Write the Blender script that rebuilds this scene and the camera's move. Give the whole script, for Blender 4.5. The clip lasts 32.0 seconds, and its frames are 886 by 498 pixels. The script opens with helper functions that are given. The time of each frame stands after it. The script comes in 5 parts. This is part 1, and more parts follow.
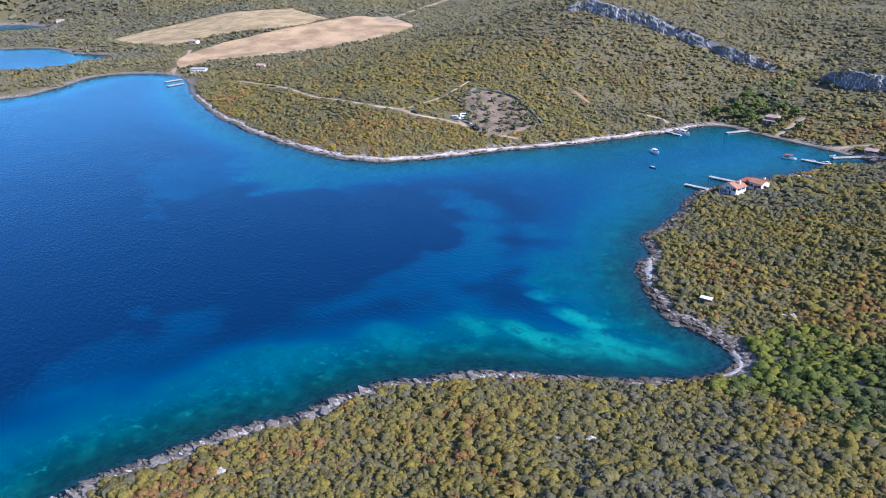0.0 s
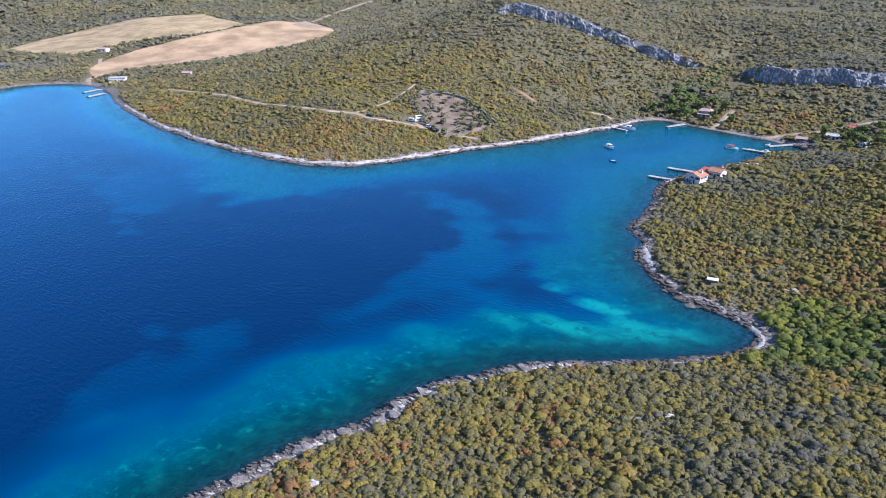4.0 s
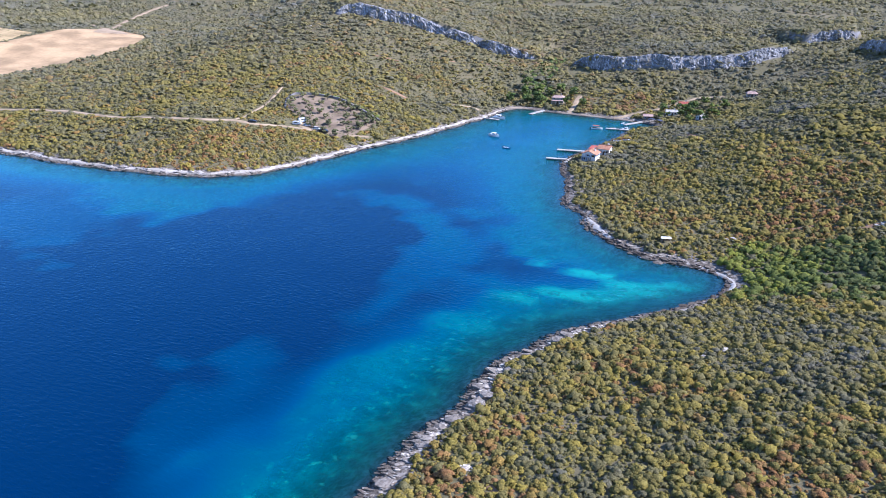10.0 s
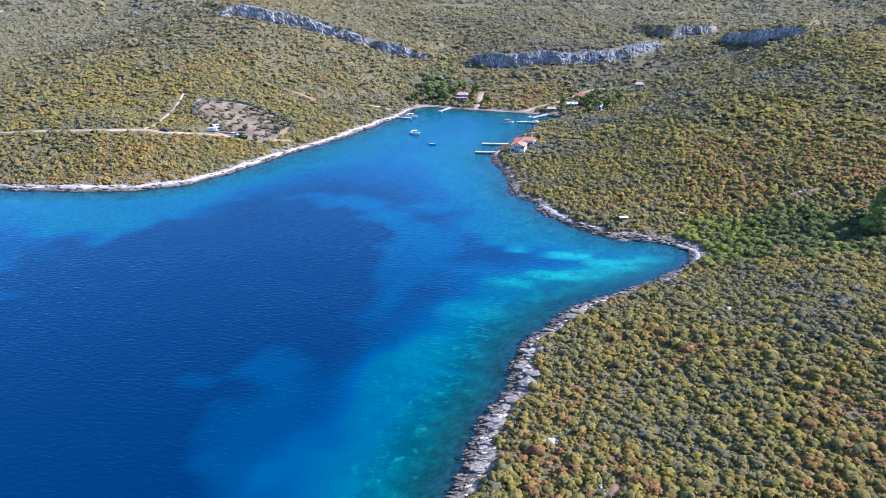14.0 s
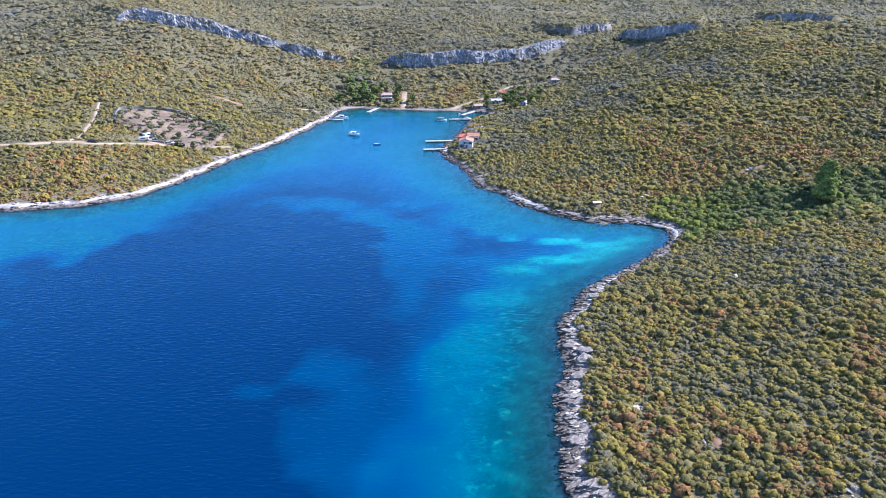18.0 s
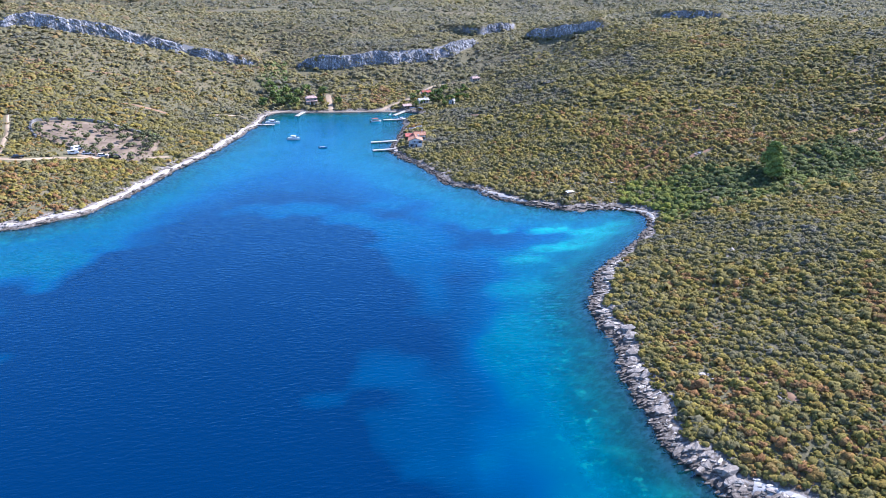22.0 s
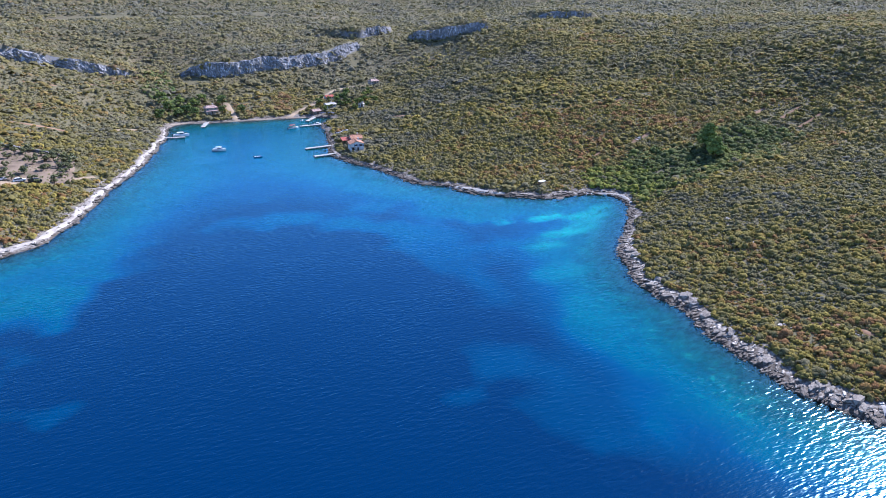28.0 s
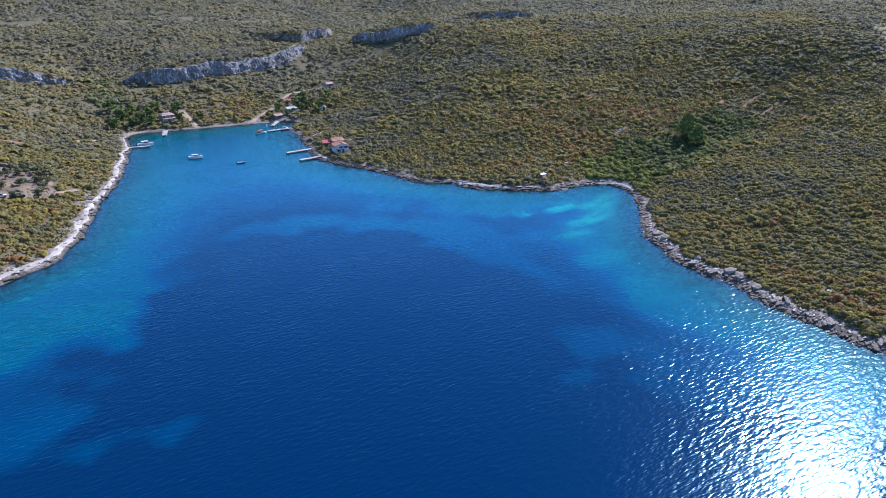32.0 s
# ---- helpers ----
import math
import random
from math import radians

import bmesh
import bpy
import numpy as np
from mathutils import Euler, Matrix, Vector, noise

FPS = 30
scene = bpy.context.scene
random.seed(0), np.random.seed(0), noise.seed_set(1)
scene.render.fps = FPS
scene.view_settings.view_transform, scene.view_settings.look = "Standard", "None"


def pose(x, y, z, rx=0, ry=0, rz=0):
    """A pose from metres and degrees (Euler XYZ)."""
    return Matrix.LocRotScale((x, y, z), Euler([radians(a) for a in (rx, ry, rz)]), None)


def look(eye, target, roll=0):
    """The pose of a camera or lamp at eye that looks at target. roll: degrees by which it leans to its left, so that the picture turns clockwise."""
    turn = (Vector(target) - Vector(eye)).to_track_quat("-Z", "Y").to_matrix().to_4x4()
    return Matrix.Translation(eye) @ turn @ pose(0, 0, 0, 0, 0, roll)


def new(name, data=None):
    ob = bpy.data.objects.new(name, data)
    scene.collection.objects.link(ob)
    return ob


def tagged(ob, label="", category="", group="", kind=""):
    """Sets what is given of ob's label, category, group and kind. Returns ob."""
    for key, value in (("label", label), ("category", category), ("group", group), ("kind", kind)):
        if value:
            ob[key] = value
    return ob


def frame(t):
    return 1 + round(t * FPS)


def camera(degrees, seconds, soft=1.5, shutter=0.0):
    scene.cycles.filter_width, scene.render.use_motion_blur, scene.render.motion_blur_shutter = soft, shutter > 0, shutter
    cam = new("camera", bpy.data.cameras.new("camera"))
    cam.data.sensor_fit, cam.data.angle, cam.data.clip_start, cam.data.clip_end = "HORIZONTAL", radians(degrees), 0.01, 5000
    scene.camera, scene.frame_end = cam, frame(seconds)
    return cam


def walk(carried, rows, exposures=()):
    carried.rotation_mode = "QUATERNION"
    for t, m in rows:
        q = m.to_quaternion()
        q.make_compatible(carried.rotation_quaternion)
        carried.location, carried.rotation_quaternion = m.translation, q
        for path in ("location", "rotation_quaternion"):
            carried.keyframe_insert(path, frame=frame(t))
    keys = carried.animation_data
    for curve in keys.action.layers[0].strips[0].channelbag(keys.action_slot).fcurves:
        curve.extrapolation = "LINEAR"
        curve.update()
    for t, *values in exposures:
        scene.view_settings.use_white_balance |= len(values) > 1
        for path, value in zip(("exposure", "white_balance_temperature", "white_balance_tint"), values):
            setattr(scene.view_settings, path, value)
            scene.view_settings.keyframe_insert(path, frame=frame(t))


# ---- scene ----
cam = camera(65.43, 32.0, soft=0.35)
PATH = [
    (0, pose(150.52, -248.82, 86.65, 67.207, 0, 51.152) @ pose(0, 0, 0, 0, 0, -0.024)),
    (1, pose(146.04, -254.30, 86.29, 67.332, 0, 49.828) @ pose(0, 0, 0, 0, 0, 0.171)),
    (2, pose(141.24, -260.12, 85.93, 67.448, 0, 47.772) @ pose(0, 0, 0, 0, 0, 0.176)),
    (3, pose(135.79, -266.35, 85.64, 67.536, 0, 45.191) @ pose(0, 0, 0, 0, 0, 0.130)),
    (6, pose(116.85, -286.06, 85.06, 67.683, 0, 36.840) @ pose(0, 0, 0, 0, 0, 0.028)),
    (7.5, pose(106.03, -295.27, 84.66, 67.725, 0, 32.127) @ pose(0, 0, 0, 0, 0, 0.039)),
    (9, pose(94.32, -303.55, 84.15, 67.758, 0, 27.402) @ pose(0, 0, 0, 0, 0, 0.055)),
    (10.5, pose(81.98, -310.57, 83.56, 67.823, 0, 22.735) @ pose(0, 0, 0, 0, 0, -0.050)),
    (13, pose(60.56, -319.98, 82.41, 67.980, 0, 14.869) @ pose(0, 0, 0, 0, 0, 0.025)),
    (14.5, pose(47.19, -324.34, 81.66, 68.082, 0, 10.395) @ pose(0, 0, 0, 0, 0, -0.019)),
    (16.5, pose(28.81, -328.46, 80.63, 68.222, 0, 5.047) @ pose(0, 0, 0, 0, 0, 0.030)),
    (17.8, pose(16.67, -330.06, 80.01, 68.319, 0, 1.497) @ pose(0, 0, 0, 0, 0, -0.031)),
    (19, pose(5.38, -330.55, 79.48, 68.394, 0, -1.674) @ pose(0, 0, 0, 0, 0, -0.082)),
    (21.5, pose(-18.16, -329.56, 78.54, 68.523, 0, -8.444) @ pose(0, 0, 0, 0, 0, -0.069)),
    (23, pose(-32.35, -327.73, 78.01, 68.635, 0, -12.423) @ pose(0, 0, 0, 0, 0, -0.231)),
    (24.5, pose(-46.44, -324.88, 77.37, 68.746, 0, -16.425) @ pose(0, 0, 0, 0, 0, -0.220)),
    (26, pose(-60.47, -320.87, 76.77, 68.836, 0, -20.293) @ pose(0, 0, 0, 0, 0, -0.365)),
    (28.5, pose(-83.73, -312.05, 76.06, 69.008, 0, -25.775) @ pose(0, 0, 0, 0, 0, -0.251)),
    (30, pose(-97.63, -305.96, 75.49, 69.078, 0, -28.865) @ pose(0, 0, 0, 0, 0, -0.421)),
    (32, pose(-116.10, -297.24, 74.65, 69.231, 0, -33.020) @ pose(0, 0, 0, 0, 0, -0.566)),
]
walk(cam, PATH, exposures=[(0, 0.92, 5480, 21), (6, 1.1, 5480, 21), (9, 1.25, 5480, 21), (13, 1.4, 5480, 21), (17, 1.52, 5480, 21), (23, 1.55, 5480, 21), (26, 1.45, 5480, 21), (28.5, 1.16, 5480, 21), (32, 0.87, 5480, 21)])

# ---------------------------------------------------------------- light
SUN_AZ, SUN_EL = 67.5, 36.5
world = bpy.data.worlds.new("sky")
scene.world = world
world.use_nodes = True
wn = world.node_tree.nodes
sky = wn.new("ShaderNodeTexSky")
sky.sky_type, sky.sun_disc = "NISHITA", False
sky.air_density, sky.dust_density, sky.ozone_density = 1.0, 0.0, 4.0
sky.sun_elevation, sky.sun_rotation = radians(SUN_EL), radians(SUN_AZ)
wn["Background"].inputs["Strength"].default_value = 0.115
world.node_tree.links.new(sky.outputs["Color"], wn["Background"].inputs["Color"])
sun = new("sun", bpy.data.lights.new("sun", "SUN"))
sun.data.energy, sun.data.angle, sun.data.color = 5.0, radians(0.53), (1.0, 0.94, 0.84)
_a, _e = radians(SUN_AZ), radians(SUN_EL)
SUN_DIR = Vector((math.sin(_a) * math.cos(_e), math.cos(_a) * math.cos(_e), math.sin(_e)))
sun.matrix_world = look(SUN_DIR * 500, (0, 0, 0))

# ---------------------------------------------------------------- materials


class Nodes:
    """A short way to write node materials."""

    def __init__(self, name):
        self.mat = bpy.data.materials.new(name)
        self.mat.use_nodes = True
        self.tree = self.mat.node_tree
        self.tree.nodes.clear()
        self.out = self.node("ShaderNodeOutputMaterial")

    def node(self, kind, **values):
        n = self.tree.nodes.new(kind)
        for k, v in values.items():
            setattr(n, k, v)
        return n

    def put(self, socket, value):
        if hasattr(value, "is_output"):
            self.tree.links.new(value, socket)
        elif isinstance(value, (tuple, list)) and len(value) == 3 and socket.type == "RGBA":
            socket.default_value = (*value, 1)
        else:
            socket.default_value = value

    def where(self):
        return self.node("ShaderNodeNewGeometry").outputs["Position"]

    def attr(self, name):
        return self.node("ShaderNodeAttribute", attribute_name=name).outputs["Fac"]

    def rand(self):
        return self.node("ShaderNodeObjectInfo").outputs["Random"]

    def island(self):
        return self.node("ShaderNodeNewGeometry").outputs["Random Per Island"]

    def noise(self, scale, detail=3, rough=0.55, vector=None, dist=0.0):
        n = self.node("ShaderNodeTexNoise")
        self.put(n.inputs["Vector"], vector if vector is not None else self.where())
        for k, v in (("Scale", scale), ("Detail", detail), ("Roughness", rough), ("Distortion", dist)):
            n.inputs[k].default_value = v
        return n.outputs["Fac"]

    def math(self, op, a, b=0.0, c=0.0, clamp=False):
        n = self.node("ShaderNodeMath", operation=op, use_clamp=clamp)
        for i, v in enumerate((a, b, c)):
            self.put(n.inputs[i], v)
        return n.outputs[0]

    def step(self, v, lo, hi, a=0.0, b=1.0):
        n = self.node("ShaderNodeMapRange", interpolation_type="SMOOTHSTEP")
        for i, q in enumerate((v, lo, hi, a, b)):
            self.put(n.inputs[i], q)
        return n.outputs[0]

    def mix(self, f, a, b, blend="MIX"):
        n = self.node("ShaderNodeMix", data_type="RGBA", blend_type=blend)
        self.put(n.inputs[0], f), self.put(n.inputs[6], a), self.put(n.inputs[7], b)
        return n.outputs[2]

    def ramp(self, f, *stops):
        n = self.node("ShaderNodeValToRGB")
        e = n.color_ramp.elements
        while len(e) < len(stops):
            e.new(0.5)
        for k, (p, c) in zip(e, stops):
            k.position, k.color = p, (*c, 1)
        self.put(n.inputs[0], f)
        return n.outputs[0]

    def bump(self, height, strength=0.4, distance=0.1, normal=None):
        n = self.node("ShaderNodeBump")
        self.put(n.inputs["Height"], height)
        n.inputs["Strength"].default_value, n.inputs["Distance"].default_value = strength, distance
        if normal is not None:
            self.put(n.inputs["Normal"], normal)
        return n.outputs[0]

    def surface(self, color, rough=0.8, metal=0.0, normal=None, spec=0.3):
        n = self.node("ShaderNodeBsdfPrincipled")
        self.put(n.inputs["Base Color"], color), self.put(n.inputs["Roughness"], rough)
        n.inputs["Metallic"].default_value = metal
        n.inputs["Specular IOR Level"].default_value = spec
        if normal is not None:
            self.put(n.inputs["Normal"], normal)
        self.tree.links.new(n.outputs[0], self.out.inputs["Surface"])
        return self.mat


def simple(name, color, rough=0.7, metal=0.0, grain=6.0, wear=0.18, relief=0.15, spec=0.3):
    """A plain surface with stains at a large and grain at a small scale."""
    n = Nodes(name)
    dirt = n.noise(grain * 0.12, 4)
    fine = n.noise(grain, 3)
    lo = tuple(c * (1 - wear) for c in color)
    hi = tuple(min(1, c * (1 + wear * 0.5)) for c in color)
    c = n.mix(n.step(dirt, 0.3, 0.7), lo, hi)
    c = n.mix(n.step(fine, 0.25, 0.75), n.mix(0.16, c, (0.05, 0.045, 0.04)), c)
    return n.surface(c, rough, metal, n.bump(fine, relief, 0.05), spec)


def ground_material():
    n = Nodes("dry_soil_and_seabed")
    p = n.where()
    sep = n.node("ShaderNodeSeparateXYZ")
    n.put(sep.inputs[0], p)
    z = sep.outputs["Z"]
    big, mid, fine = n.noise(0.02, 4), n.noise(0.16, 5), n.noise(1.3, 6)
    soil = n.ramp(mid, (0.25, (0.11, 0.09, 0.056)), (0.5, (0.165, 0.130, 0.082)), (0.72, (0.26, 0.195, 0.13)))
    scrub = n.ramp(fine, (0.3, (0.085, 0.08, 0.042)), (0.6, (0.15, 0.13, 0.07)), (0.8, (0.23, 0.18, 0.11)))
    land = n.mix(n.step(big, 0.35, 0.6), n.mix(0.55, soil, scrub), scrub)
    litter = n.noise(3.5, 4, 0.7)
    land = n.mix(n.step(litter, 0.4, 0.62, 0.0, 0.4), land, (0.06, 0.055, 0.03))
    stones = n.step(n.noise(0.8, 6, 0.75), 0.60, 0.68)
    land = n.mix(n.math("MULTIPLY", stones, 0.25), land, (0.26, 0.23, 0.19))
    rock = n.ramp(n.noise(0.9, 7, 0.65), (0.3, (0.03, 0.024, 0.019)), (0.48, (0.12, 0.10, 0.082)), (0.68, (0.38, 0.345, 0.31)))
    lean = n.node("ShaderNodeSeparateXYZ")
    n.put(lean.inputs[0], n.node("ShaderNodeNewGeometry").outputs["Normal"])
    land = n.mix(n.step(lean.outputs["Z"], 0.80, 0.62), land, n.mix(mid, (0.10, 0.10, 0.11), (0.30, 0.30, 0.315)))
    shore = n.attr("shore")
    land = n.mix(n.step(n.math("ADD", shore, n.math("MULTIPLY", n.math("SUBTRACT", mid, 0.5), 9.0)), 5.0, 8.0), rock, land)
    wet = n.step(z, -0.1, 0.55)
    land = n.mix(wet, n.mix(0.75, rock, (0.03, 0.023, 0.017)), land)
    sand = n.mix(n.step(fine, 0.3, 0.7), (0.52, 0.50, 0.40), (0.68, 0.66, 0.56))
    weed = n.ramp(n.noise(0.7, 6, 0.7), (0.3, (0.12, 0.10, 0.065)), (0.46, (0.32, 0.28, 0.19)), (0.62, (0.62, 0.57, 0.44)))
    weed = n.mix(n.step(n.noise(0.3, 5, 0.7), 0.5, 0.62, 0.0, 0.4), weed, (0.07, 0.07, 0.045))
    bed = n.mix(n.math("MAXIMUM", n.attr("sand"), n.math("MULTIPLY", n.step(n.noise(0.09, 5, 0.6), 0.54, 0.66), 0.35)), weed, sand)
    c = n.mix(n.step(z, -0.5, -0.05), bed, land)
    return n.surface(c, 0.92, 0, n.bump(fine, 0.5, 0.25), 0.15)


def water_material():
    n = Nodes("sea_water")
    p = n.where()
    d = n.attr("depth")
    tint = n.node("ShaderNodeCombineColor")
    for i, k in enumerate((0.42, 0.04, 0.025)):
        n.put(tint.inputs[i], n.math("POWER", 2.718, n.math("MULTIPLY", d, -k)))
    clear = n.node("ShaderNodeBsdfTransparent")
    n.put(clear.inputs[0], tint.outputs[0])
    body = n.node("ShaderNodeBsdfDiffuse")
    patch = n.noise(0.012, 4)
    tone = n.math("ADD", n.math("MULTIPLY", d, 1 / 14), n.math("MULTIPLY", n.math("SUBTRACT", patch, 0.5), 0.13), clamp=True)
    n.put(body.inputs[0], n.ramp(tone, (0.10, (0.006, 0.104, 0.092)), (0.33, (0.0, 0.092, 0.124)), (0.5, (0.0, 0.083, 0.140)), (0.70, (0.0, 0.045, 0.120)), (0.97, (0.0, 0.0150, 0.056))))
    bottom = n.noise(0.16, 6, 0.72)
    mottle = n.math("MULTIPLY", n.step(bottom, 0.42, 0.62, 0.5, -0.4), n.step(d, 9.5, 2.5))
    base = body.inputs[0].links[0].from_socket
    base = n.mix(n.math("MAXIMUM", mottle, 0.0), base, (0.0, 0.03, 0.045))
    base = n.mix(n.math("MAXIMUM", n.math("MULTIPLY", mottle, -0.9), 0.0), base, (0.01, 0.20, 0.19))
    stones = n.math("MULTIPLY", n.step(n.noise(0.42, 5, 0.68), 0.54, 0.68), n.step(d, 9.5, 3.5, 0.0, 0.6))
    base = n.mix(stones, base, (0.02, 0.30, 0.25))
    weedy = n.math("MULTIPLY", n.step(n.noise(0.6, 5, 0.7), 0.46, 0.36), n.step(d, 8.0, 2.5, 0.0, 0.5))
    base = n.mix(weedy, base, (0.005, 0.035, 0.04))
    sandy = n.math("MULTIPLY", n.attr("sand"), n.step(n.noise(0.3, 5, 0.65), 0.3, 0.55, 0.25, 1.0))
    n.put(body.inputs[0], n.mix(sandy, base, (0.017, 0.38, 0.335)))
    murk = n.math("SUBTRACT", 1.0, n.math("POWER", 2.718, n.math("MULTIPLY", d, -0.2)))
    inside = n.node("ShaderNodeMixShader")
    n.put(inside.inputs[0], murk), n.put(inside.inputs[1], clear.outputs[0]), n.put(inside.inputs[2], body.outputs[0])
    stretch = n.node("ShaderNodeMapping")
    n.put(stretch.inputs["Vector"], p)
    stretch.inputs["Rotation"].default_value = (0, 0, radians(20))
    stretch.inputs["Scale"].default_value = (0.55, 1.5, 1)
    ripple = n.noise(0.8, 1, 0.45, stretch.outputs[0], 0.3)
    chop = n.noise(2.1, 0, 0.5, stretch.outputs[0])
    swell = n.noise(0.05, 2, 0.5)
    h = n.math("ADD", n.math("MULTIPLY", ripple, n.step(swell, 0.3, 0.7, 0.5, 1.0)), n.math("MULTIPLY", chop, 0.14))
    normal = n.bump(h, 0.6, 0.25)
    gloss = n.node("ShaderNodeBsdfGlossy")
    gloss.inputs["Roughness"].default_value = 0.125
    gloss.inputs["Color"].default_value = (0.44, 0.80, 1.0, 1)
    n.put(gloss.inputs["Normal"], normal)
    fres = n.node("ShaderNodeFresnel")
    fres.inputs["IOR"].default_value = 1.34
    n.put(fres.inputs["Normal"], normal)
    out = n.node("ShaderNodeMixShader")
    n.put(out.inputs[0], fres.outputs[0]), n.put(out.inputs[1], inside.outputs[0]), n.put(out.inputs[2], gloss.outputs[0])
    n.tree.links.new(out.outputs[0], n.out.inputs["Surface"])
    return n.mat


def leaf_material(name, greens, brown, bright):
    """Foliage: the tint of each bush runs from grey-green over olive to rust, far bushes are greyed to imitate haze,
    the leaves vary a little one by one.
    """
    n = Nodes(name)
    t, k = n.attr("tint"), n.island()
    c = n.ramp(t, (0.0, greens[0]), (0.35, greens[1]), (0.6, greens[2]), (0.84, bright), (0.98, brown))
    # haze painted into the leaf colour, by the bush's grey value
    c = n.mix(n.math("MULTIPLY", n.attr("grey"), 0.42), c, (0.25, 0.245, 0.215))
    c = n.mix(n.math("MULTIPLY", k, 0.5), c, n.mix(0.5, c, (0.16, 0.15, 0.06)))
    c = n.mix(n.step(k, 0.8, 0.95, 0.0, 0.5), c, n.mix(0.4, c, (0.36, 0.31, 0.11)))
    # near-black blotches: shade between leaves, put into the colour by noise
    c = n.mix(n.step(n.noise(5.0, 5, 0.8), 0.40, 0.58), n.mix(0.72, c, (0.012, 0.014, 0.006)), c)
    n.surface(c, 0.9, 0, n.bump(n.noise(6.0, 4, 0.7), 0.8, 0.14), 0.06)
    front = n.out.inputs["Surface"].links[0].from_socket
    back = n.node("ShaderNodeBsdfTranslucent")
    n.put(back.inputs[0], n.mix(0.5, c, (0.20, 0.20, 0.03)))
    both = n.node("ShaderNodeMixShader")
    n.put(both.inputs[0], 0.26), n.put(both.inputs[1], front), n.put(both.inputs[2], back.outputs[0])
    n.tree.links.new(both.outputs[0], n.out.inputs["Surface"])
    return n.mat


GROUND, WATER = ground_material(), water_material()
# the first green is kept bluish, so that far bushes look hazy
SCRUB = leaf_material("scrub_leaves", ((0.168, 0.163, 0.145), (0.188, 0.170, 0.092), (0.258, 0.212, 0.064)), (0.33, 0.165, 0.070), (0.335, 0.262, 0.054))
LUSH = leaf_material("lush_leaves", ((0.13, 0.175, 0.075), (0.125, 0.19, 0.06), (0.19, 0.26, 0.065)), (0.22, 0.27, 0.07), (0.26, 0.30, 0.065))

# ---------------------------------------------------------------- small tools


def mesh_object(name, verts, faces, material, smooth=False, attrs=None):
    me = bpy.data.meshes.new(name)
    verts = np.asarray(verts, np.float32)
    if isinstance(faces, np.ndarray):
        k = faces.shape[1]
        me.vertices.add(len(verts))
        me.vertices.foreach_set("co", verts.ravel())
        me.loops.add(faces.size)
        me.loops.foreach_set("vertex_index", faces.astype(np.int32).ravel())
        me.polygons.add(len(faces))
        me.polygons.foreach_set("loop_start", np.arange(0, faces.size, k, dtype=np.int32))
        me.update(calc_edges=True)
    else:
        me.from_pydata(verts.tolist(), [], faces)
        me.update()
    me.polygons.foreach_set("use_smooth", np.full(len(me.polygons), smooth))
    for key, values in (attrs or {}).items():
        a = me.attributes.new(key, "FLOAT", "POINT")
        a.data.foreach_set("value", np.asarray(values, np.float32))
    me.materials.append(material)
    return new(name, me)


def smoothstep(lo, hi, v):
    t = np.clip((v - lo) / (hi - lo), 0, 1)
    return t * t * (3 - 2 * t)


def hash2(i, j, seed):
    v = np.sin(i * 127.1 + j * 311.7 + seed * 74.7) * 43758.5453
    return v - np.floor(v)


def value_noise(x, y, size, seed=0):
    """Smooth noise from 0 to 1 whose lumps are about size metres wide."""
    u, v = x / size, y / size
    i, j = np.floor(u), np.floor(v)
    a, b = u - i, v - j
    a, b = a * a * (3 - 2 * a), b * b * (3 - 2 * b)
    return (hash2(i, j, seed) * (1 - a) + hash2(i + 1, j, seed) * a) * (1 - b) + (hash2(i, j + 1, seed) * (1 - a) + hash2(i + 1, j + 1, seed) * a) * b


def curve_through(points, step, closed=False, rough=0.0, seed=3):
    """A smooth line through the points, with about step metres between its own."""
    p = np.array(points, float)
    out = []
    n = len(p)
    for i in range(n if closed else n - 1):
        a, b, c, d = (p[(i + k) % n] if closed else p[min(max(i + k, 0), n - 1)] for k in (-1, 0, 1, 2))
        m = max(1, int(np.linalg.norm(c - b) / step))
        for t in np.arange(m) / m:
            out.append(0.5 * (2 * b + (c - a) * t + (2 * a - 5 * b + 4 * c - d) * t * t + (3 * b - a - 3 * c + d) * t ** 3))
    if not closed:
        out.append(p[-1])
    out = np.array(out)
    if rough:
        out[:, 0] += (value_noise(out[:, 0], out[:, 1], 9, seed) - 0.5) * 2 * rough + (value_noise(out[:, 0], out[:, 1], 3, seed + 1) - 0.5) * rough
        out[:, 1] += (value_noise(out[:, 0], out[:, 1], 9, seed + 2) - 0.5) * 2 * rough + (value_noise(out[:, 0], out[:, 1], 3, seed + 3) - 0.5) * rough
    return out


def line_distance(x, y, line):
    """Distance to a line, how far along it (0 to 1), and on which side (+1: to the left)."""
    x, y = np.asarray(x, float), np.asarray(y, float)
    best, along, side = np.full(x.shape, 1e12), np.zeros(x.shape), np.ones(x.shape)
    n = len(line) - 1
    for k in range(n):
        (ax, ay), (bx, by) = line[k], line[k + 1]
        dx, dy = bx - ax, by - ay
        t = np.clip(((x - ax) * dx + (y - ay) * dy) / (dx * dx + dy * dy + 1e-9), 0, 1)
        q = (x - ax - t * dx) ** 2 + (y - ay - t * dy) ** 2
        s = np.sign(dx * (y - ay) - dy * (x - ax))
        m = q < best
        best, along, side = np.where(m, q, best), np.where(m, (k + t) / n, along), np.where(m, s, side)
    return np.sqrt(best), along, side


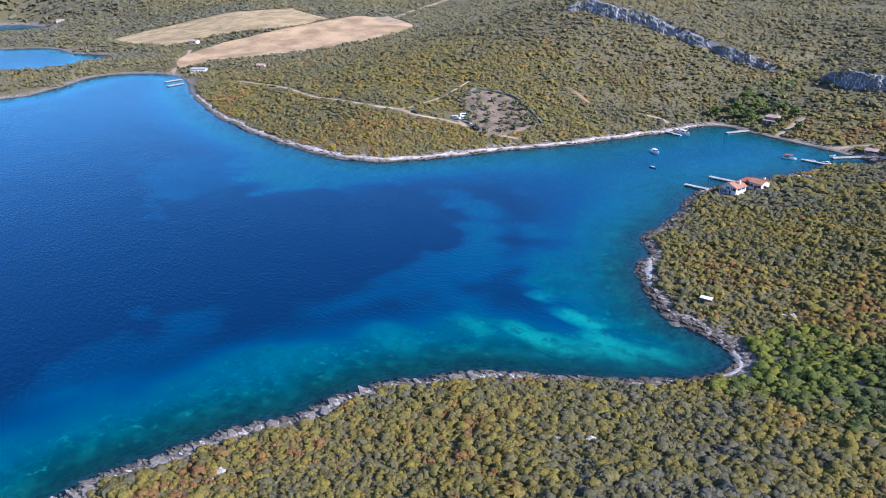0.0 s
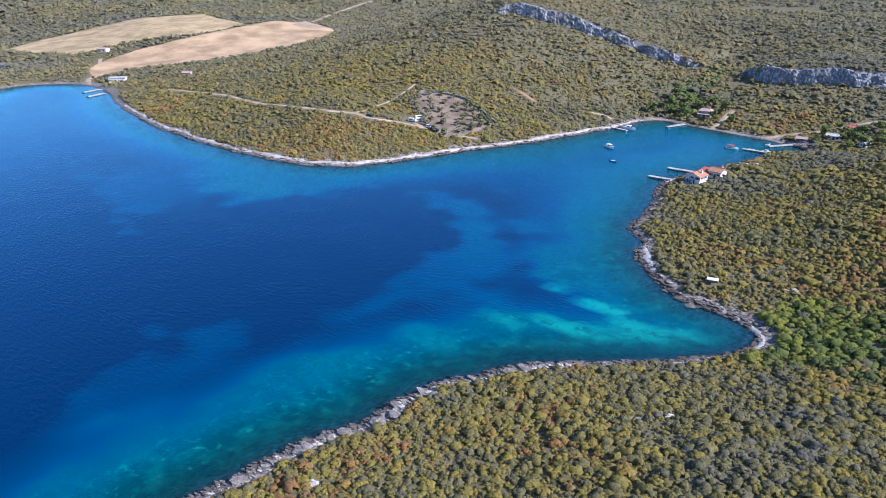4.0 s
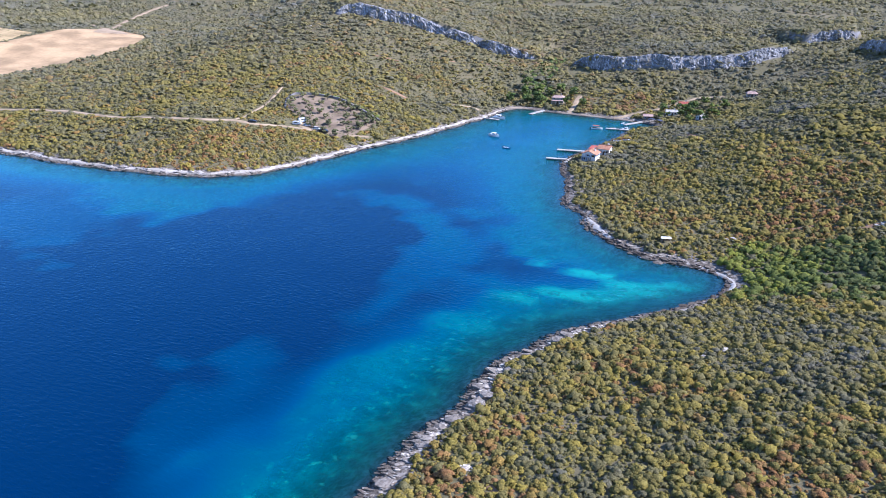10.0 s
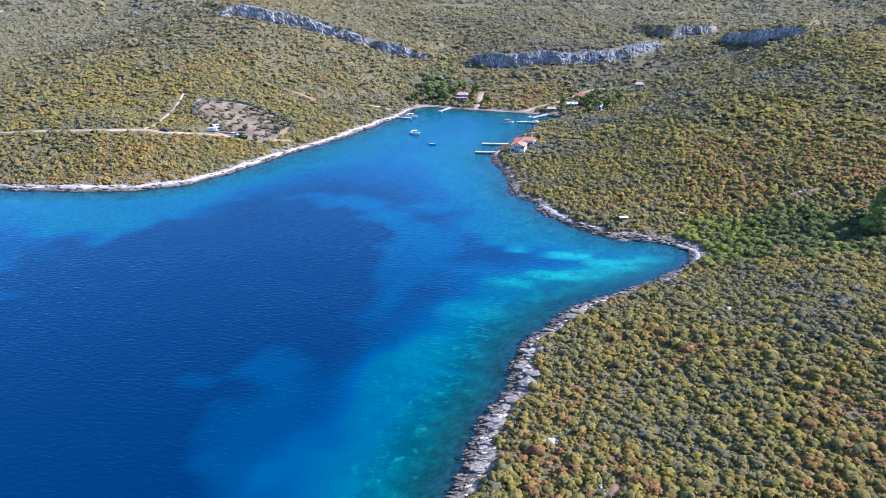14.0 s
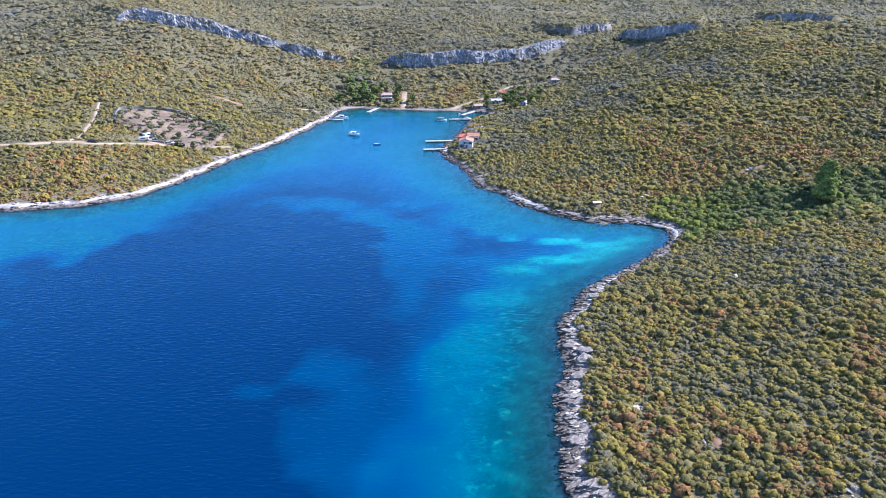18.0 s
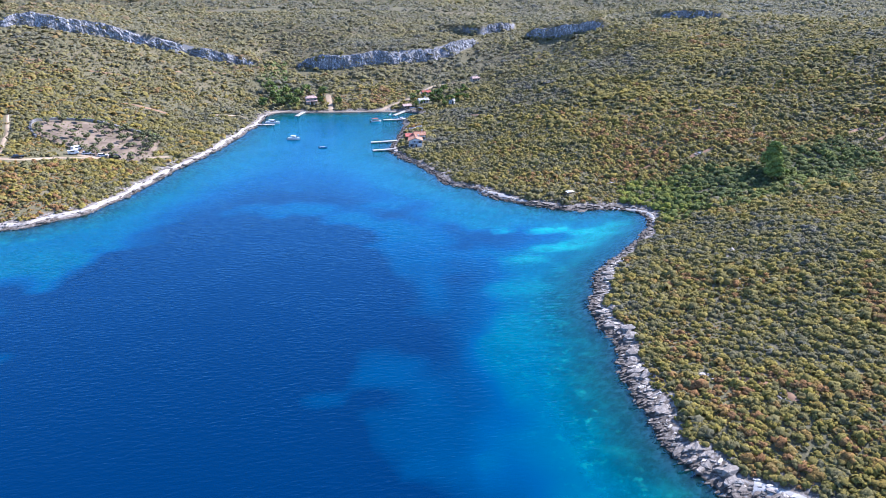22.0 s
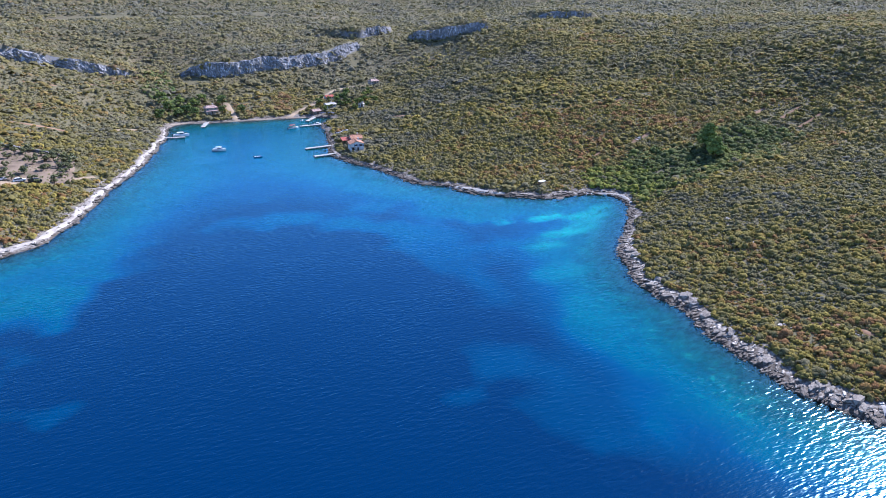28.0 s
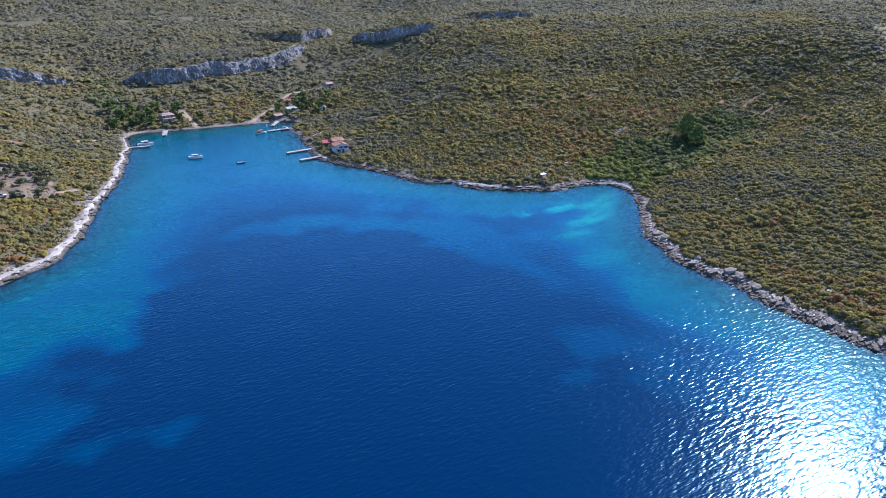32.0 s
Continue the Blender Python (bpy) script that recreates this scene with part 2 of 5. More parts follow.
def inside(x, y, poly):
    x, y = np.asarray(x, float), np.asarray(y, float)
    r = np.zeros(x.shape, bool)
    for (ax, ay), (bx, by) in zip(poly, np.roll(poly, -1, 0)):
        r ^= ((ay > y) != (by > y)) & (x < (bx - ax) * (y - ay) / (by - ay + 1e-12) + ax)
    return r


# ---------------------------------------------------------------- the plan: coast, hills, cliffs
SOUTH_SHORE = [(120, -1500), (100, -700), (78, -420), (62, -330), (56, -290), (56, -270), (52, -261), (47, -255), (43, -251.5), (40.2, -249.6), (39.4, -253), (37.2, -250.5), (35.8, -243), (34.6, -230), (35.6, -218), (37.6, -206), (39.4, -196), (40, -187), (42, -178), (46, -170), (51, -161), (57, -153), (64, -146), (71, -138), (78, -130)]
COVE_SHORE = [(84, -122), (87, -115), (85, -108.5), (78, -105), (70, -104), (61, -101.5), (53, -96.5), (45, -90), (38, -80), (33, -70), (25, -63), (22, -48), (17.4, -30), (12, -14), (9, 0), (10, 12), (14, 28), (18.5, 48), (21, 62), (23, 76), (27, 88)]
INLET_SHORE = [(36, 96), (27, 103.5), (10, 107), (-12, 109), (-33, 113), (-48, 115), (-55, 110), (-57.5, 99), (-59.8, 82), (-63.6, 62), (-67.4, 45), (-74.4, 18), (-83, -7), (-91, -29), (-97, -49), (-101.5, -61)]
WEST_SHORE = [(-110, -76), (-124, -87), (-145, -94), (-170, -97), (-200, -98), (-248, -97), (-308, -88), (-350, -78), (-379, -69), (-410, -62), (-430, -63), (-449, -73), (-459, -94), (-455, -117), (-424, -145), (-404, -167), (-395, -189), (-380, -240), (-370, -400), (-400, -1500)]
COAST = curve_through(SOUTH_SHORE + COVE_SHORE + INLET_SHORE + WEST_SHORE, 3.0, rough=1.3)
BAY_WEST = curve_through([(-545, -190), (-531, -146), (-536, -120), (-560, -92), (-592, -66), (-612, -84), (-640, -94), (-701, -97), (-706, -124), (-730, -190), (-760, -420), (-600, -420)], 6, closed=True)
BAY_FAR = curve_through([(-912, -130), (-905, -78), (-945, -48), (-1000, -55), (-1045, -100), (-1060, -330), (-930, -330)], 8, closed=True)

CLIFFS = {
    "long": (curve_through([(-58, 209), (-82, 207), (-110, 203), (-145, 200), (-185, 190), (-212, 182), (-232, 168)], 3.0, rough=1.2), 8.0),
    "gorge": (curve_through([(112, 252), (92, 228), (56, 207), (20, 196), (-10, 190), (-30, 196), (-46, 208)], 3.0, rough=1.2), 8.5),
    "upper": (curve_through([(150, 284), (128, 272), (108, 262)], 3.0, rough=1.0), 7.0),
    "east": (curve_through([(190, 168), (172, 180), (156, 205), (140, 238)], 3.0, rough=1.0), 7.0),
    "crest": (curve_through([(268, 146), (244, 160), (220, 171)], 3.0, rough=1.0), 6.0),
}

HILLS_WEST = [(-235, 185, 64.6, 60), (-150, 20, 15.5, 50), (-200, 90, 30.8, 60), (-300, 60, 23.7, 80), (-470, 220, 18.4, 90), (-630, 160, 39.1, 90), (-620, -40, 6.0, 80), (-420, 0, 0.4, 80), (-260, -50, 1.6, 60), (-100, 10, -3.3, 45), (-130, 190, 31.1, 45), (-60, 215, 6.5, 40), (-100, 100, 3.5, 50)]
HILLS_NORTH = [(-40, 320, 42.5, 60), (60, 215, 13.8, 45), (130, 265, 36.1, 50), (-10, 150, -2.8, 45), (0, 200, 37.5, 40), (60, 120, -3.3, 40), (110, 150, 16.7, 45)]
HILLS_EAST = [(210, 160, 49.5, 50), (280, 130, 51.5, 60), (130, 50, 25.6, 50), (210, 40, 40.6, 60), (60, 0, -1.3, 45), (110, -40, 13.7, 45), (170, -20, 27.9, 50), (280, -60, 55.5, 60), (190, -80, 3.9, 40), (130, -105, -1.2, 35), (75, -85, -1.0, 40), (70, -220, -1.1, 45), (120, -180, 14.0, 45), (150, -260, 15.1, 60), (250, -210, 25.2, 80)]


def coast_distance(x, y):
    """Metres from the nearest coast; positive on land, negative at sea."""
    sea = np.vstack([COAST, [(-3900, -1500), (-3900, -3900), (3900, -3900), (3900, -1500)]])
    d = line_distance(x, y, COAST)[0]
    far = (np.abs(y) > 1400) | (np.abs(x) > 1400)
    d = np.where(far, np.maximum(d, 200), d)
    s = np.where(inside(x, y, sea), -d, d)
    for bay in (BAY_WEST, BAY_FAR):
        b = line_distance(x, y, np.vstack([bay, bay[:1]]))[0]
        s = np.minimum(s, np.where(inside(x, y, bay), -b, b))
    return s


def hills(x, y):
    top, parts = None, []
    for a, b, h, s in HILLS_WEST + HILLS_NORTH + HILLS_EAST:
        parts.append((-((x - a) ** 2 + (y - b) ** 2) / (2 * s * s), h))
    top = np.max([e for e, _ in parts], axis=0)
    weight = [np.exp(e - top) for e, _ in parts]
    z = sum(w * h for w, (_, h) in zip(weight, parts)) / sum(weight)
    z = z + 100 * smoothstep(0, 950, y - 300) + 90 * smoothstep(0, 700, x - 330) + 80 * smoothstep(0, 900, -x - 1080)
    z = z + (value_noise(x, y, 60, 5) - 0.5) * 3.0 + (value_noise(x, y, 22, 6) - 0.5) * 1.6
    return z + (value_noise(x, y, 210, 8) - 0.5) * 30 * smoothstep(450, 1000, np.hypot(x, y))


def cliff_step(x, y):
    z = np.zeros_like(x)
    for line, h in CLIFFS.values():
        d, along, side = line_distance(x, y, line)
        s = d * -side
        ends = smoothstep(0, 0.18, along) * smoothstep(1, 0.82, along)
        near = d < 150
        z = z + np.where(near, h * ends * (smoothstep(-1.5, 1.5, s) * smoothstep(90, 10, s)), 0)
    return z


SANDS = [(47, -121, 6, 2.8, 1.0), (46, -138.5, 8, 2.6, 0.85), (55, -136, 5, 2.2, 0.8), (36, -145, 7, 3.6, 0.42), (67, -126, 8, 4, 0.9), (74, -120.5, 5, 2.6, 0.8), (33, -119.5, 4, 2, 0.4), (27, -164, 10, 5, 0.14), (18, -190, 6, 11, 0.08), (61, -131, 5, 3, 0.6)]
# shallow banks of the bay: outline, depth over it, width of its slope
BANKS = [
    ([(22, -262), (11, -244), (7, -222), (4, -198), (8, -184), (20, -171), (27, -157), (32, -147), (40, -140), (50, -132), (62, -127), (80, -117), (95, -125), (62, -160), (50, -200), (50, -262)], 7.3, 15.0),
    ([(-21, -201), (-9, -196), (6, -200), (6, -240), (-3, -238), (-13, -235), (-14, -223), (-12, -212)], 11.5, 18.0),
    ([(-3, -148), (18, -139), (22, -128), (13, -104), (-9, -80), (-39, -75), (-52, -78), (-24, -105), (-13, -122), (-6, -134)], 9.6, 22.0),
    ([(-4, -36), (5, -70), (15, -100), (24, -114), (40, -114), (58, -113), (80, -113), (92, -104), (50, -60), (26, -20), (12, 0)], 6.8, 14.0),
    ([(-84, -30), (-79, -60), (-74, -88), (-79, -107), (-92, -120), (-107, -138), (-126, -142), (-165, -125), (-140, -85), (-100, -50)], 7.4, 16.0),
    ([(-112, -140), (-100, -164), (-105, -177), (-130, -180), (-190, -160), (-165, -118)], 11.0, 16.0),
    ([(-4, -176), (2, -150), (9, -146), (6, -168), (4, -182)], 10.4, 8.0),
]


def soft_ovals(x, y, ovals, edge):
    m = np.zeros_like(x)
    for a, b, s, u, *k in ovals:
        r = np.hypot((x - a) / s, (y - b) / u) + (value_noise(x, y, 11, 21) - 0.5) * 0.8 + (value_noise(x, y, 5, 22) - 0.5) * 0.6
        m = np.maximum(m, smoothstep(1 + edge, 1 - edge, r) * (k[0] if k else 1))
    return m


def soft_area(x, y, outline, edge):
    """1 inside an outline, 0 outside, with a slope of uneven width between."""
    line = np.array(outline + outline[:1], float)
    d = line_distance(x, y, line)[0] * np.where(inside(x, y, line[:-1]), 1, -1)
    d = d + (value_noise(x, y, 14, 24) - 0.5) * edge * 1.4 + (value_noise(x, y, 6, 25) - 0.5) * edge * 0.8
    return smoothstep(-edge * 0.6, edge * 0.6, d)


def ground_height(x, y, s=None):
    x, y = np.atleast_1d(np.asarray(x, float)), np.atleast_1d(np.asarray(y, float))
    s = coast_distance(x, y) if s is None else s
    up = np.maximum(s, 0)
    land = 1.7 * (1 - np.exp(-up / 5)) + np.maximum(hills(x, y) + cliff_step(x, y), 0.5) * (1 - np.exp(-(up / 32) ** 1.5))
    w = np.maximum(-s, 0)
    deep = 15 * (1 - np.exp(-(w / 27) ** 1.4)) + 0.2 * w ** 0.5
    deep = np.where(deep > 5, deep - (deep - 5) * 0.62 * smoothstep(-100, -10, y) * smoothstep(-110, -60, x), deep)
    bay = (x > -200) & (x < 100) & (y > -270) & (y < 20)
    bx, by, bd = x[bay], y[bay], deep[bay]
    for outline, top, edge in BANKS:
        bd = bd + (np.minimum(bd, top + (value_noise(bx, by, 17, 31) - 0.5) * 2.0) - bd) * soft_area(bx, by, outline, edge)
    deep[bay] = bd
    deep = deep + (np.minimum(deep, 2.8) - deep) * soft_ovals(x, y, SANDS, 0.9) * 0.8
    return np.where(s > 0, land, -deep)


def axis(lo, hi, step, far):
    core = list(np.arange(lo, hi + 0.1, step))
    a, d = core[-1], step
    while a < far:
        d *= 1.12
        a += d
        core.append(a)
    a, d = core[0], step
    while a > -far:
        d *= 1.12
        a -= d
        core.insert(0, a)
    return np.array(core)


GX, GY = axis(-330, 300, 2.6, 3900), axis(-300, 300, 2.6, 3900)
PX, PY = (a.ravel() for a in np.meshgrid(GX, GY))
PS = coast_distance(PX, PY)
PZ = ground_height(PX, PY, PS)
NX, NY = len(GX), len(GY)
_i, _j = (a.ravel() for a in np.meshgrid(np.arange(NX - 1), np.arange(NY - 1)))
CELLS = np.stack([_j * NX + _i, _j * NX + _i + 1, (_j + 1) * NX + _i + 1, (_j + 1) * NX + _i], 1)


def height_at(x, y):
    """The ground sheet's own height, by the cell that the place lies in."""
    x, y = np.asarray(x, float), np.asarray(y, float)
    i = np.clip(np.searchsorted(GX, x) - 1, 0, NX - 2)
    j = np.clip(np.searchsorted(GY, y) - 1, 0, NY - 2)
    a, b = (x - GX[i]) / (GX[i + 1] - GX[i]), (y - GY[j]) / (GY[j + 1] - GY[j])
    z = PZ.reshape(NY, NX)
    return (z[j, i] * (1 - a) + z[j, i + 1] * a) * (1 - b) + (z[j + 1, i] * (1 - a) + z[j + 1, i + 1] * a) * b


def shore_at(x, y):
    i = np.clip(np.searchsorted(GX, x) - 1, 0, NX - 2)
    j = np.clip(np.searchsorted(GY, y) - 1, 0, NY - 2)
    a, b = (x - GX[i]) / (GX[i + 1] - GX[i]), (y - GY[j]) / (GY[j + 1] - GY[j])
    z = PS.reshape(NY, NX)
    return (z[j, i] * (1 - a) + z[j, i + 1] * a) * (1 - b) + (z[j + 1, i] * (1 - a) + z[j + 1, i + 1] * a) * b


tagged(mesh_object("ground", np.stack([PX, PY, PZ], 1), CELLS, GROUND, True,
                   {"shore": PS, "sand": soft_ovals(PX, PY, SANDS, 0.5) * (PS < 0)}),
       "dry stony karst hills and pale seabed of the bay", "ground", kind="structure")
_wet = (PZ[CELLS] < 0.35).any(1)
_used, _inv = np.unique(CELLS[_wet], return_inverse=True)
tagged(mesh_object("water", np.stack([PX[_used], PY[_used], np.zeros(len(_used))], 1), _inv.reshape(-1, 4), WATER, True,
                   {"depth": np.maximum(-PZ[_used], 0), "sand": soft_ovals(PX[_used], PY[_used], SANDS, 0.5) * 0.9}),
       "clear sea, turquoise shallows and deep blue middle, rippled", "sea", kind="structure")

# ---------------------------------------------------------------- scrub


def lobed(rng, lobes, keep, leaves, flat=0.7):
    """A shrub of unit radius: a few lumpy lobes that lean on one another, and small tufts at its rim."""
    verts, faces = [], []
    bm = bmesh.new()
    bmesh.ops.create_icosphere(bm, subdivisions=1, radius=1)
    ball = np.array([v.co[:] for v in bm.verts])
    tris = np.array([[v.index for v in f.verts] for f in bm.faces])
    bm.free()
    for k in range(lobes):
        a = 2 * math.pi * (k + 0.7 * rng.random()) / max(1, lobes - 1)
        r = 0.40 + 0.22 * rng.random()
        far = 0.0 if k == 0 else 0.42 + 0.22 * rng.random()
        c = np.array((math.cos(a) * far, math.sin(a) * far, (0.42 if k == 0 else 0.12 + 0.30 * rng.random()) * flat / 0.7))
        if k == 0:
            r += 0.1
        turn = Euler((rng.random() * 6, rng.random() * 6, rng.random() * 6)).to_matrix()
        v = (ball @ np.array(turn)) * (r * (0.6 + 0.7 * rng.random((len(ball), 1))))
        v[:, 2] *= 0.85
        way = np.array((math.cos(a) * 0.5, math.sin(a) * 0.5, 0.8)) if k else np.array((0, 0, 1.0))
        mid = v[tris].mean(1)
        mid = mid / np.linalg.norm(mid, axis=1)[:, None]
        use = tris[mid @ way > keep]
        names = np.unique(use)
        at = {int(q): len(verts) + i for i, q in enumerate(names)}
        verts += [tuple(v[q] + c) for q in names]
        faces += [tuple(at[int(q)] for q in f) for f in use]
    for _ in range(leaves):
        a, e = rng.random() * 2 * math.pi, math.asin(rng.random() ** 0.8)
        d = np.array((math.cos(a) * math.cos(e), math.sin(a) * math.cos(e), math.sin(e) * 1.1 * flat / 0.7))
        c = d * (0.62 + 0.36 * rng.random()) + np.array((0, 0, 0.12))
        n = len(verts)
        for _ in range(3):
            verts.append(tuple(c + (rng.random(3) - 0.5) * 0.34))
        faces.append((n, n + 1, n + 2))
    return np.array(verts), np.array(faces)


def scatter(name, label, places, sizes, tints, templates, material, category="scrub", grey=None):
    """Shrubs at places (x, y, z) of given radius and tint, as one object."""
    rng = np.random.default_rng(len(places) + 5)
    kind = rng.integers(0, len(templates), len(places))
    turn = rng.random(len(places)) * 2 * np.pi
    tall = 0.75 + 0.5 * rng.random(len(places))
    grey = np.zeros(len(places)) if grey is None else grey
    V, Fc, A, G, base = [], [], [], [], 0
    for k, (tv, tf) in enumerate(templates):
        m = np.nonzero(kind == k)[0]
        if not len(m):
            continue
        c, s = np.cos(turn[m])[:, None], np.sin(turn[m])[:, None]
        r = sizes[m][:, None]
        x = (tv[:, 0] * c - tv[:, 1] * s) * r + places[m, 0][:, None]
        y = (tv[:, 0] * s + tv[:, 1] * c) * r + places[m, 1][:, None]
        z = tv[:, 2] * r * tall[m][:, None] + places[m, 2][:, None] - 0.12 * r
        V.append(np.stack([x, y, z], 2).reshape(-1, 3))
        Fc.append((tf[None] + (np.arange(len(m)) * len(tv))[:, None, None] + base).reshape(-1, 3))
        A.append(np.repeat(tints[m], len(tv)))
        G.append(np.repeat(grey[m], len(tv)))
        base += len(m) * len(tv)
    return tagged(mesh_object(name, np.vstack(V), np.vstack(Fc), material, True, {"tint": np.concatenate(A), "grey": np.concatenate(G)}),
                  label, category, kind="stuff")


def jitter_grid(x0, x1, y0, y1, step, seed):
    rng = np.random.default_rng(seed)
    x, y = np.meshgrid(np.arange(x0, x1, step), np.arange(y0, y1, step))
    x, y = x.ravel(), y.ravel()
    return x + (rng.random(len(x)) - 0.5) * step * 0.95, y + (rng.random(len(x)) - 0.5) * step * 0.95, rng


BARE = []        # lines and areas kept free of scrub: (line, half width) or (polygon, None)


def free_of_things(x, y):
    ok = np.ones(len(x), bool)
    for shape, half in BARE:
        p = np.array(shape, float)
        m = 8
        near = (x > p[:, 0].min() - m) & (x < p[:, 0].max() + m) & (y > p[:, 1].min() - m) & (y < p[:, 1].max() + m)
        k = np.nonzero(near)[0]
        if len(k):
            hit = inside(x[k], y[k], p) if half is None else line_distance(x[k], y[k], p)[0] < half
            ok[k[hit]] = False
    return ok


# ---------------------------------------------------------------- materials of the things
def rock_material(name, pale, tidal=True):
    n = Nodes(name)
    p = n.where()
    sep = n.node("ShaderNodeSeparateXYZ")
    n.put(sep.inputs[0], p)
    big, mid, fine = n.noise(0.25, 4), n.noise(1.1, 6, 0.65), n.noise(6, 4)
    c = n.ramp(mid, (0.3, tuple(k * 0.14 for k in pale)), (0.45, tuple(k * 0.6 for k in pale)), (0.62, tuple(k * 1.12 for k in pale)))
    c = n.mix(n.step(big, 0.45, 0.7, 0.0, 0.45), c, (0.30, 0.235, 0.19))
    if not tidal:
        c = n.mix(n.step(n.noise(0.14, 4, 0.6), 0.48, 0.6, 0.0, 0.75), c, (0.09, 0.10, 0.105))
    if tidal:
        edge = n.math("ADD", sep.outputs["Z"], n.math("MULTIPLY", n.math("SUBTRACT", mid, 0.5), 0.9))
        c = n.mix(n.step(edge, 0.7, 1.1), n.mix(n.step(fine, 0.35, 0.65), (0.018, 0.013, 0.010), (0.06, 0.044, 0.033)), c)
    if tidal:
        c = n.mix(n.math("MULTIPLY", n.rand(), 0.28), c, (0.14, 0.115, 0.095))
        c = n.mix(n.step(n.island(), 0.45, 0.75, 0.0, 0.7), c, (0.12, 0.098, 0.08))
    stretch = n.node("ShaderNodeMapping")
    n.put(stretch.inputs["Vector"], p)
    stretch.inputs["Scale"].default_value = (1, 1, 1) if tidal else (1, 1, 0.22)
    streak = n.noise(0.9, 5, 0.7, stretch.outputs[0])
    c = n.mix(n.step(streak, 0.42, 0.56, 0.0, 0.7 if not tidal else 0.35), c, tuple(k * 0.28 for k in pale))
    c = n.mix(n.step(streak, 0.34, 0.44, 0.6 if not tidal else 0.2, 0.0), c, tuple(min(1, k * 1.7) for k in pale))
    crack = n.node("ShaderNodeTexVoronoi", feature="DISTANCE_TO_EDGE")
    n.put(crack.inputs["Vector"], p)
    crack.inputs["Scale"].default_value = 0.9
    c = n.mix(n.step(crack.outputs["Distance"], 0.0, 0.06, 0.75, 0.0), c, (0.07, 0.06, 0.05))
    return n.surface(c, 0.9, 0, n.bump(n.math("ADD", mid, n.math("MULTIPLY", fine, 0.3)), 0.7, 0.3), 0.2)


LIMESTONE = rock_material("pale_limestone", (0.70, 0.635, 0.56))
CLIFFROCK = rock_material("grey_cliff_limestone", (0.37, 0.375, 0.395), False)
EARTH = simple("pale_dirt", (0.34, 0.255, 0.17), 0.95, grain=1.2, wear=0.3, relief=0.4, spec=0.1)
BEACHSAND = simple("damp_brown_shingle", (0.26, 0.21, 0.16), 0.9, grain=2.0, wear=0.35, relief=0.4, spec=0.2)
DRYSTONE = simple("grey_drystone", (0.21, 0.20, 0.195), 0.9, grain=2.0, wear=0.45, relief=0.6, spec=0.15)
REDEARTH = simple("reddish_bare_earth", (0.26, 0.155, 0.095), 0.95, grain=0.9, wear=0.35, relief=0.4, spec=0.1)
STUBBLE = simple("mown_field_soil", (0.40, 0.275, 0.155), 0.95, grain=0.35, wear=0.35, relief=0.5, spec=0.1)
VINESOIL = simple("vineyard_soil", (0.38, 0.28, 0.15), 0.95, grain=0.5, wear=0.3, relief=0.5, spec=0.1)
GROVESOIL = simple("stony_grove_soil", (0.20, 0.15, 0.108), 0.95, grain=1.0, wear=0.4, relief=0.5, spec=0.1)
PEBBLE = simple("white_pebbles", (0.35, 0.335, 0.315), 0.9, grain=5, wear=0.25, relief=0.6, spec=0.2)
CONCRETE = simple("sunbleached_concrete", (0.34, 0.33, 0.31), 0.85, grain=2.5, wear=0.25)
PLASTER = simple("white_plaster", (0.62, 0.61, 0.59), 0.85, grain=3, wear=0.12)
STONEWALL = simple("rough_stone_masonry", (0.42, 0.36, 0.30), 0.9, grain=4, wear=0.4, relief=0.6)
WOOD = simple("weathered_wood", (0.24, 0.17, 0.11), 0.8, grain=9, wear=0.35, relief=0.4)
DARKWOOD = simple("dark_stained_wood", (0.07, 0.05, 0.04), 0.7, grain=9, wear=0.3, relief=0.3)
WHITEPAINT = simple("white_gelcoat", (0.66, 0.66, 0.66), 0.3, grain=4, wear=0.06, relief=0.03, spec=0.5)
BLUEPAINT = simple("blue_boat_paint", (0.06, 0.14, 0.28), 0.35, grain=4, wear=0.1, relief=0.03, spec=0.5)
DARKPAINT = simple("dark_car_paint", (0.02, 0.022, 0.028), 0.25, grain=4, wear=0.1, relief=0.02, spec=0.5)
RUBBER = simple("black_rubber", (0.02, 0.02, 0.02), 0.85, grain=20)
STEEL = simple("grey_steel", (0.45, 0.45, 0.46), 0.4, 0.9, grain=10)
REDCLOTH = simple("red_awning_cloth", (0.50, 0.07, 0.05), 0.8, grain=6)
DARKCLOTH = simple("dark_blue_tarpaulin", (0.03, 0.04, 0.07), 0.7, grain=6)
SHEETMETAL = simple("whitewashed_metal_sheet", (0.6, 0.6, 0.59), 0.5, grain=5, wear=0.15)
BARK = simple("grey_brown_bark", (0.13, 0.10, 0.075), 0.9, grain=8, wear=0.4, relief=0.7)
BROWNROCK = rock_material("brown_shore_rock", (0.40, 0.345, 0.29))
LEDGE = simple("pinkish_white_limestone", (0.41, 0.365, 0.32), 0.9, grain=1.6, wear=0.4, relief=0.7, spec=0.15)
GREYTILE = simple("grey_concrete_tiles", (0.40, 0.38, 0.36), 0.85, grain=4, wear=0.3, relief=0.4)


def glass_material():
    n = Nodes("dark_window_glass")
    return n.surface(n.mix(n.noise(3), (0.015, 0.02, 0.025), (0.03, 0.04, 0.05)), 0.08, 0, None, 0.6)


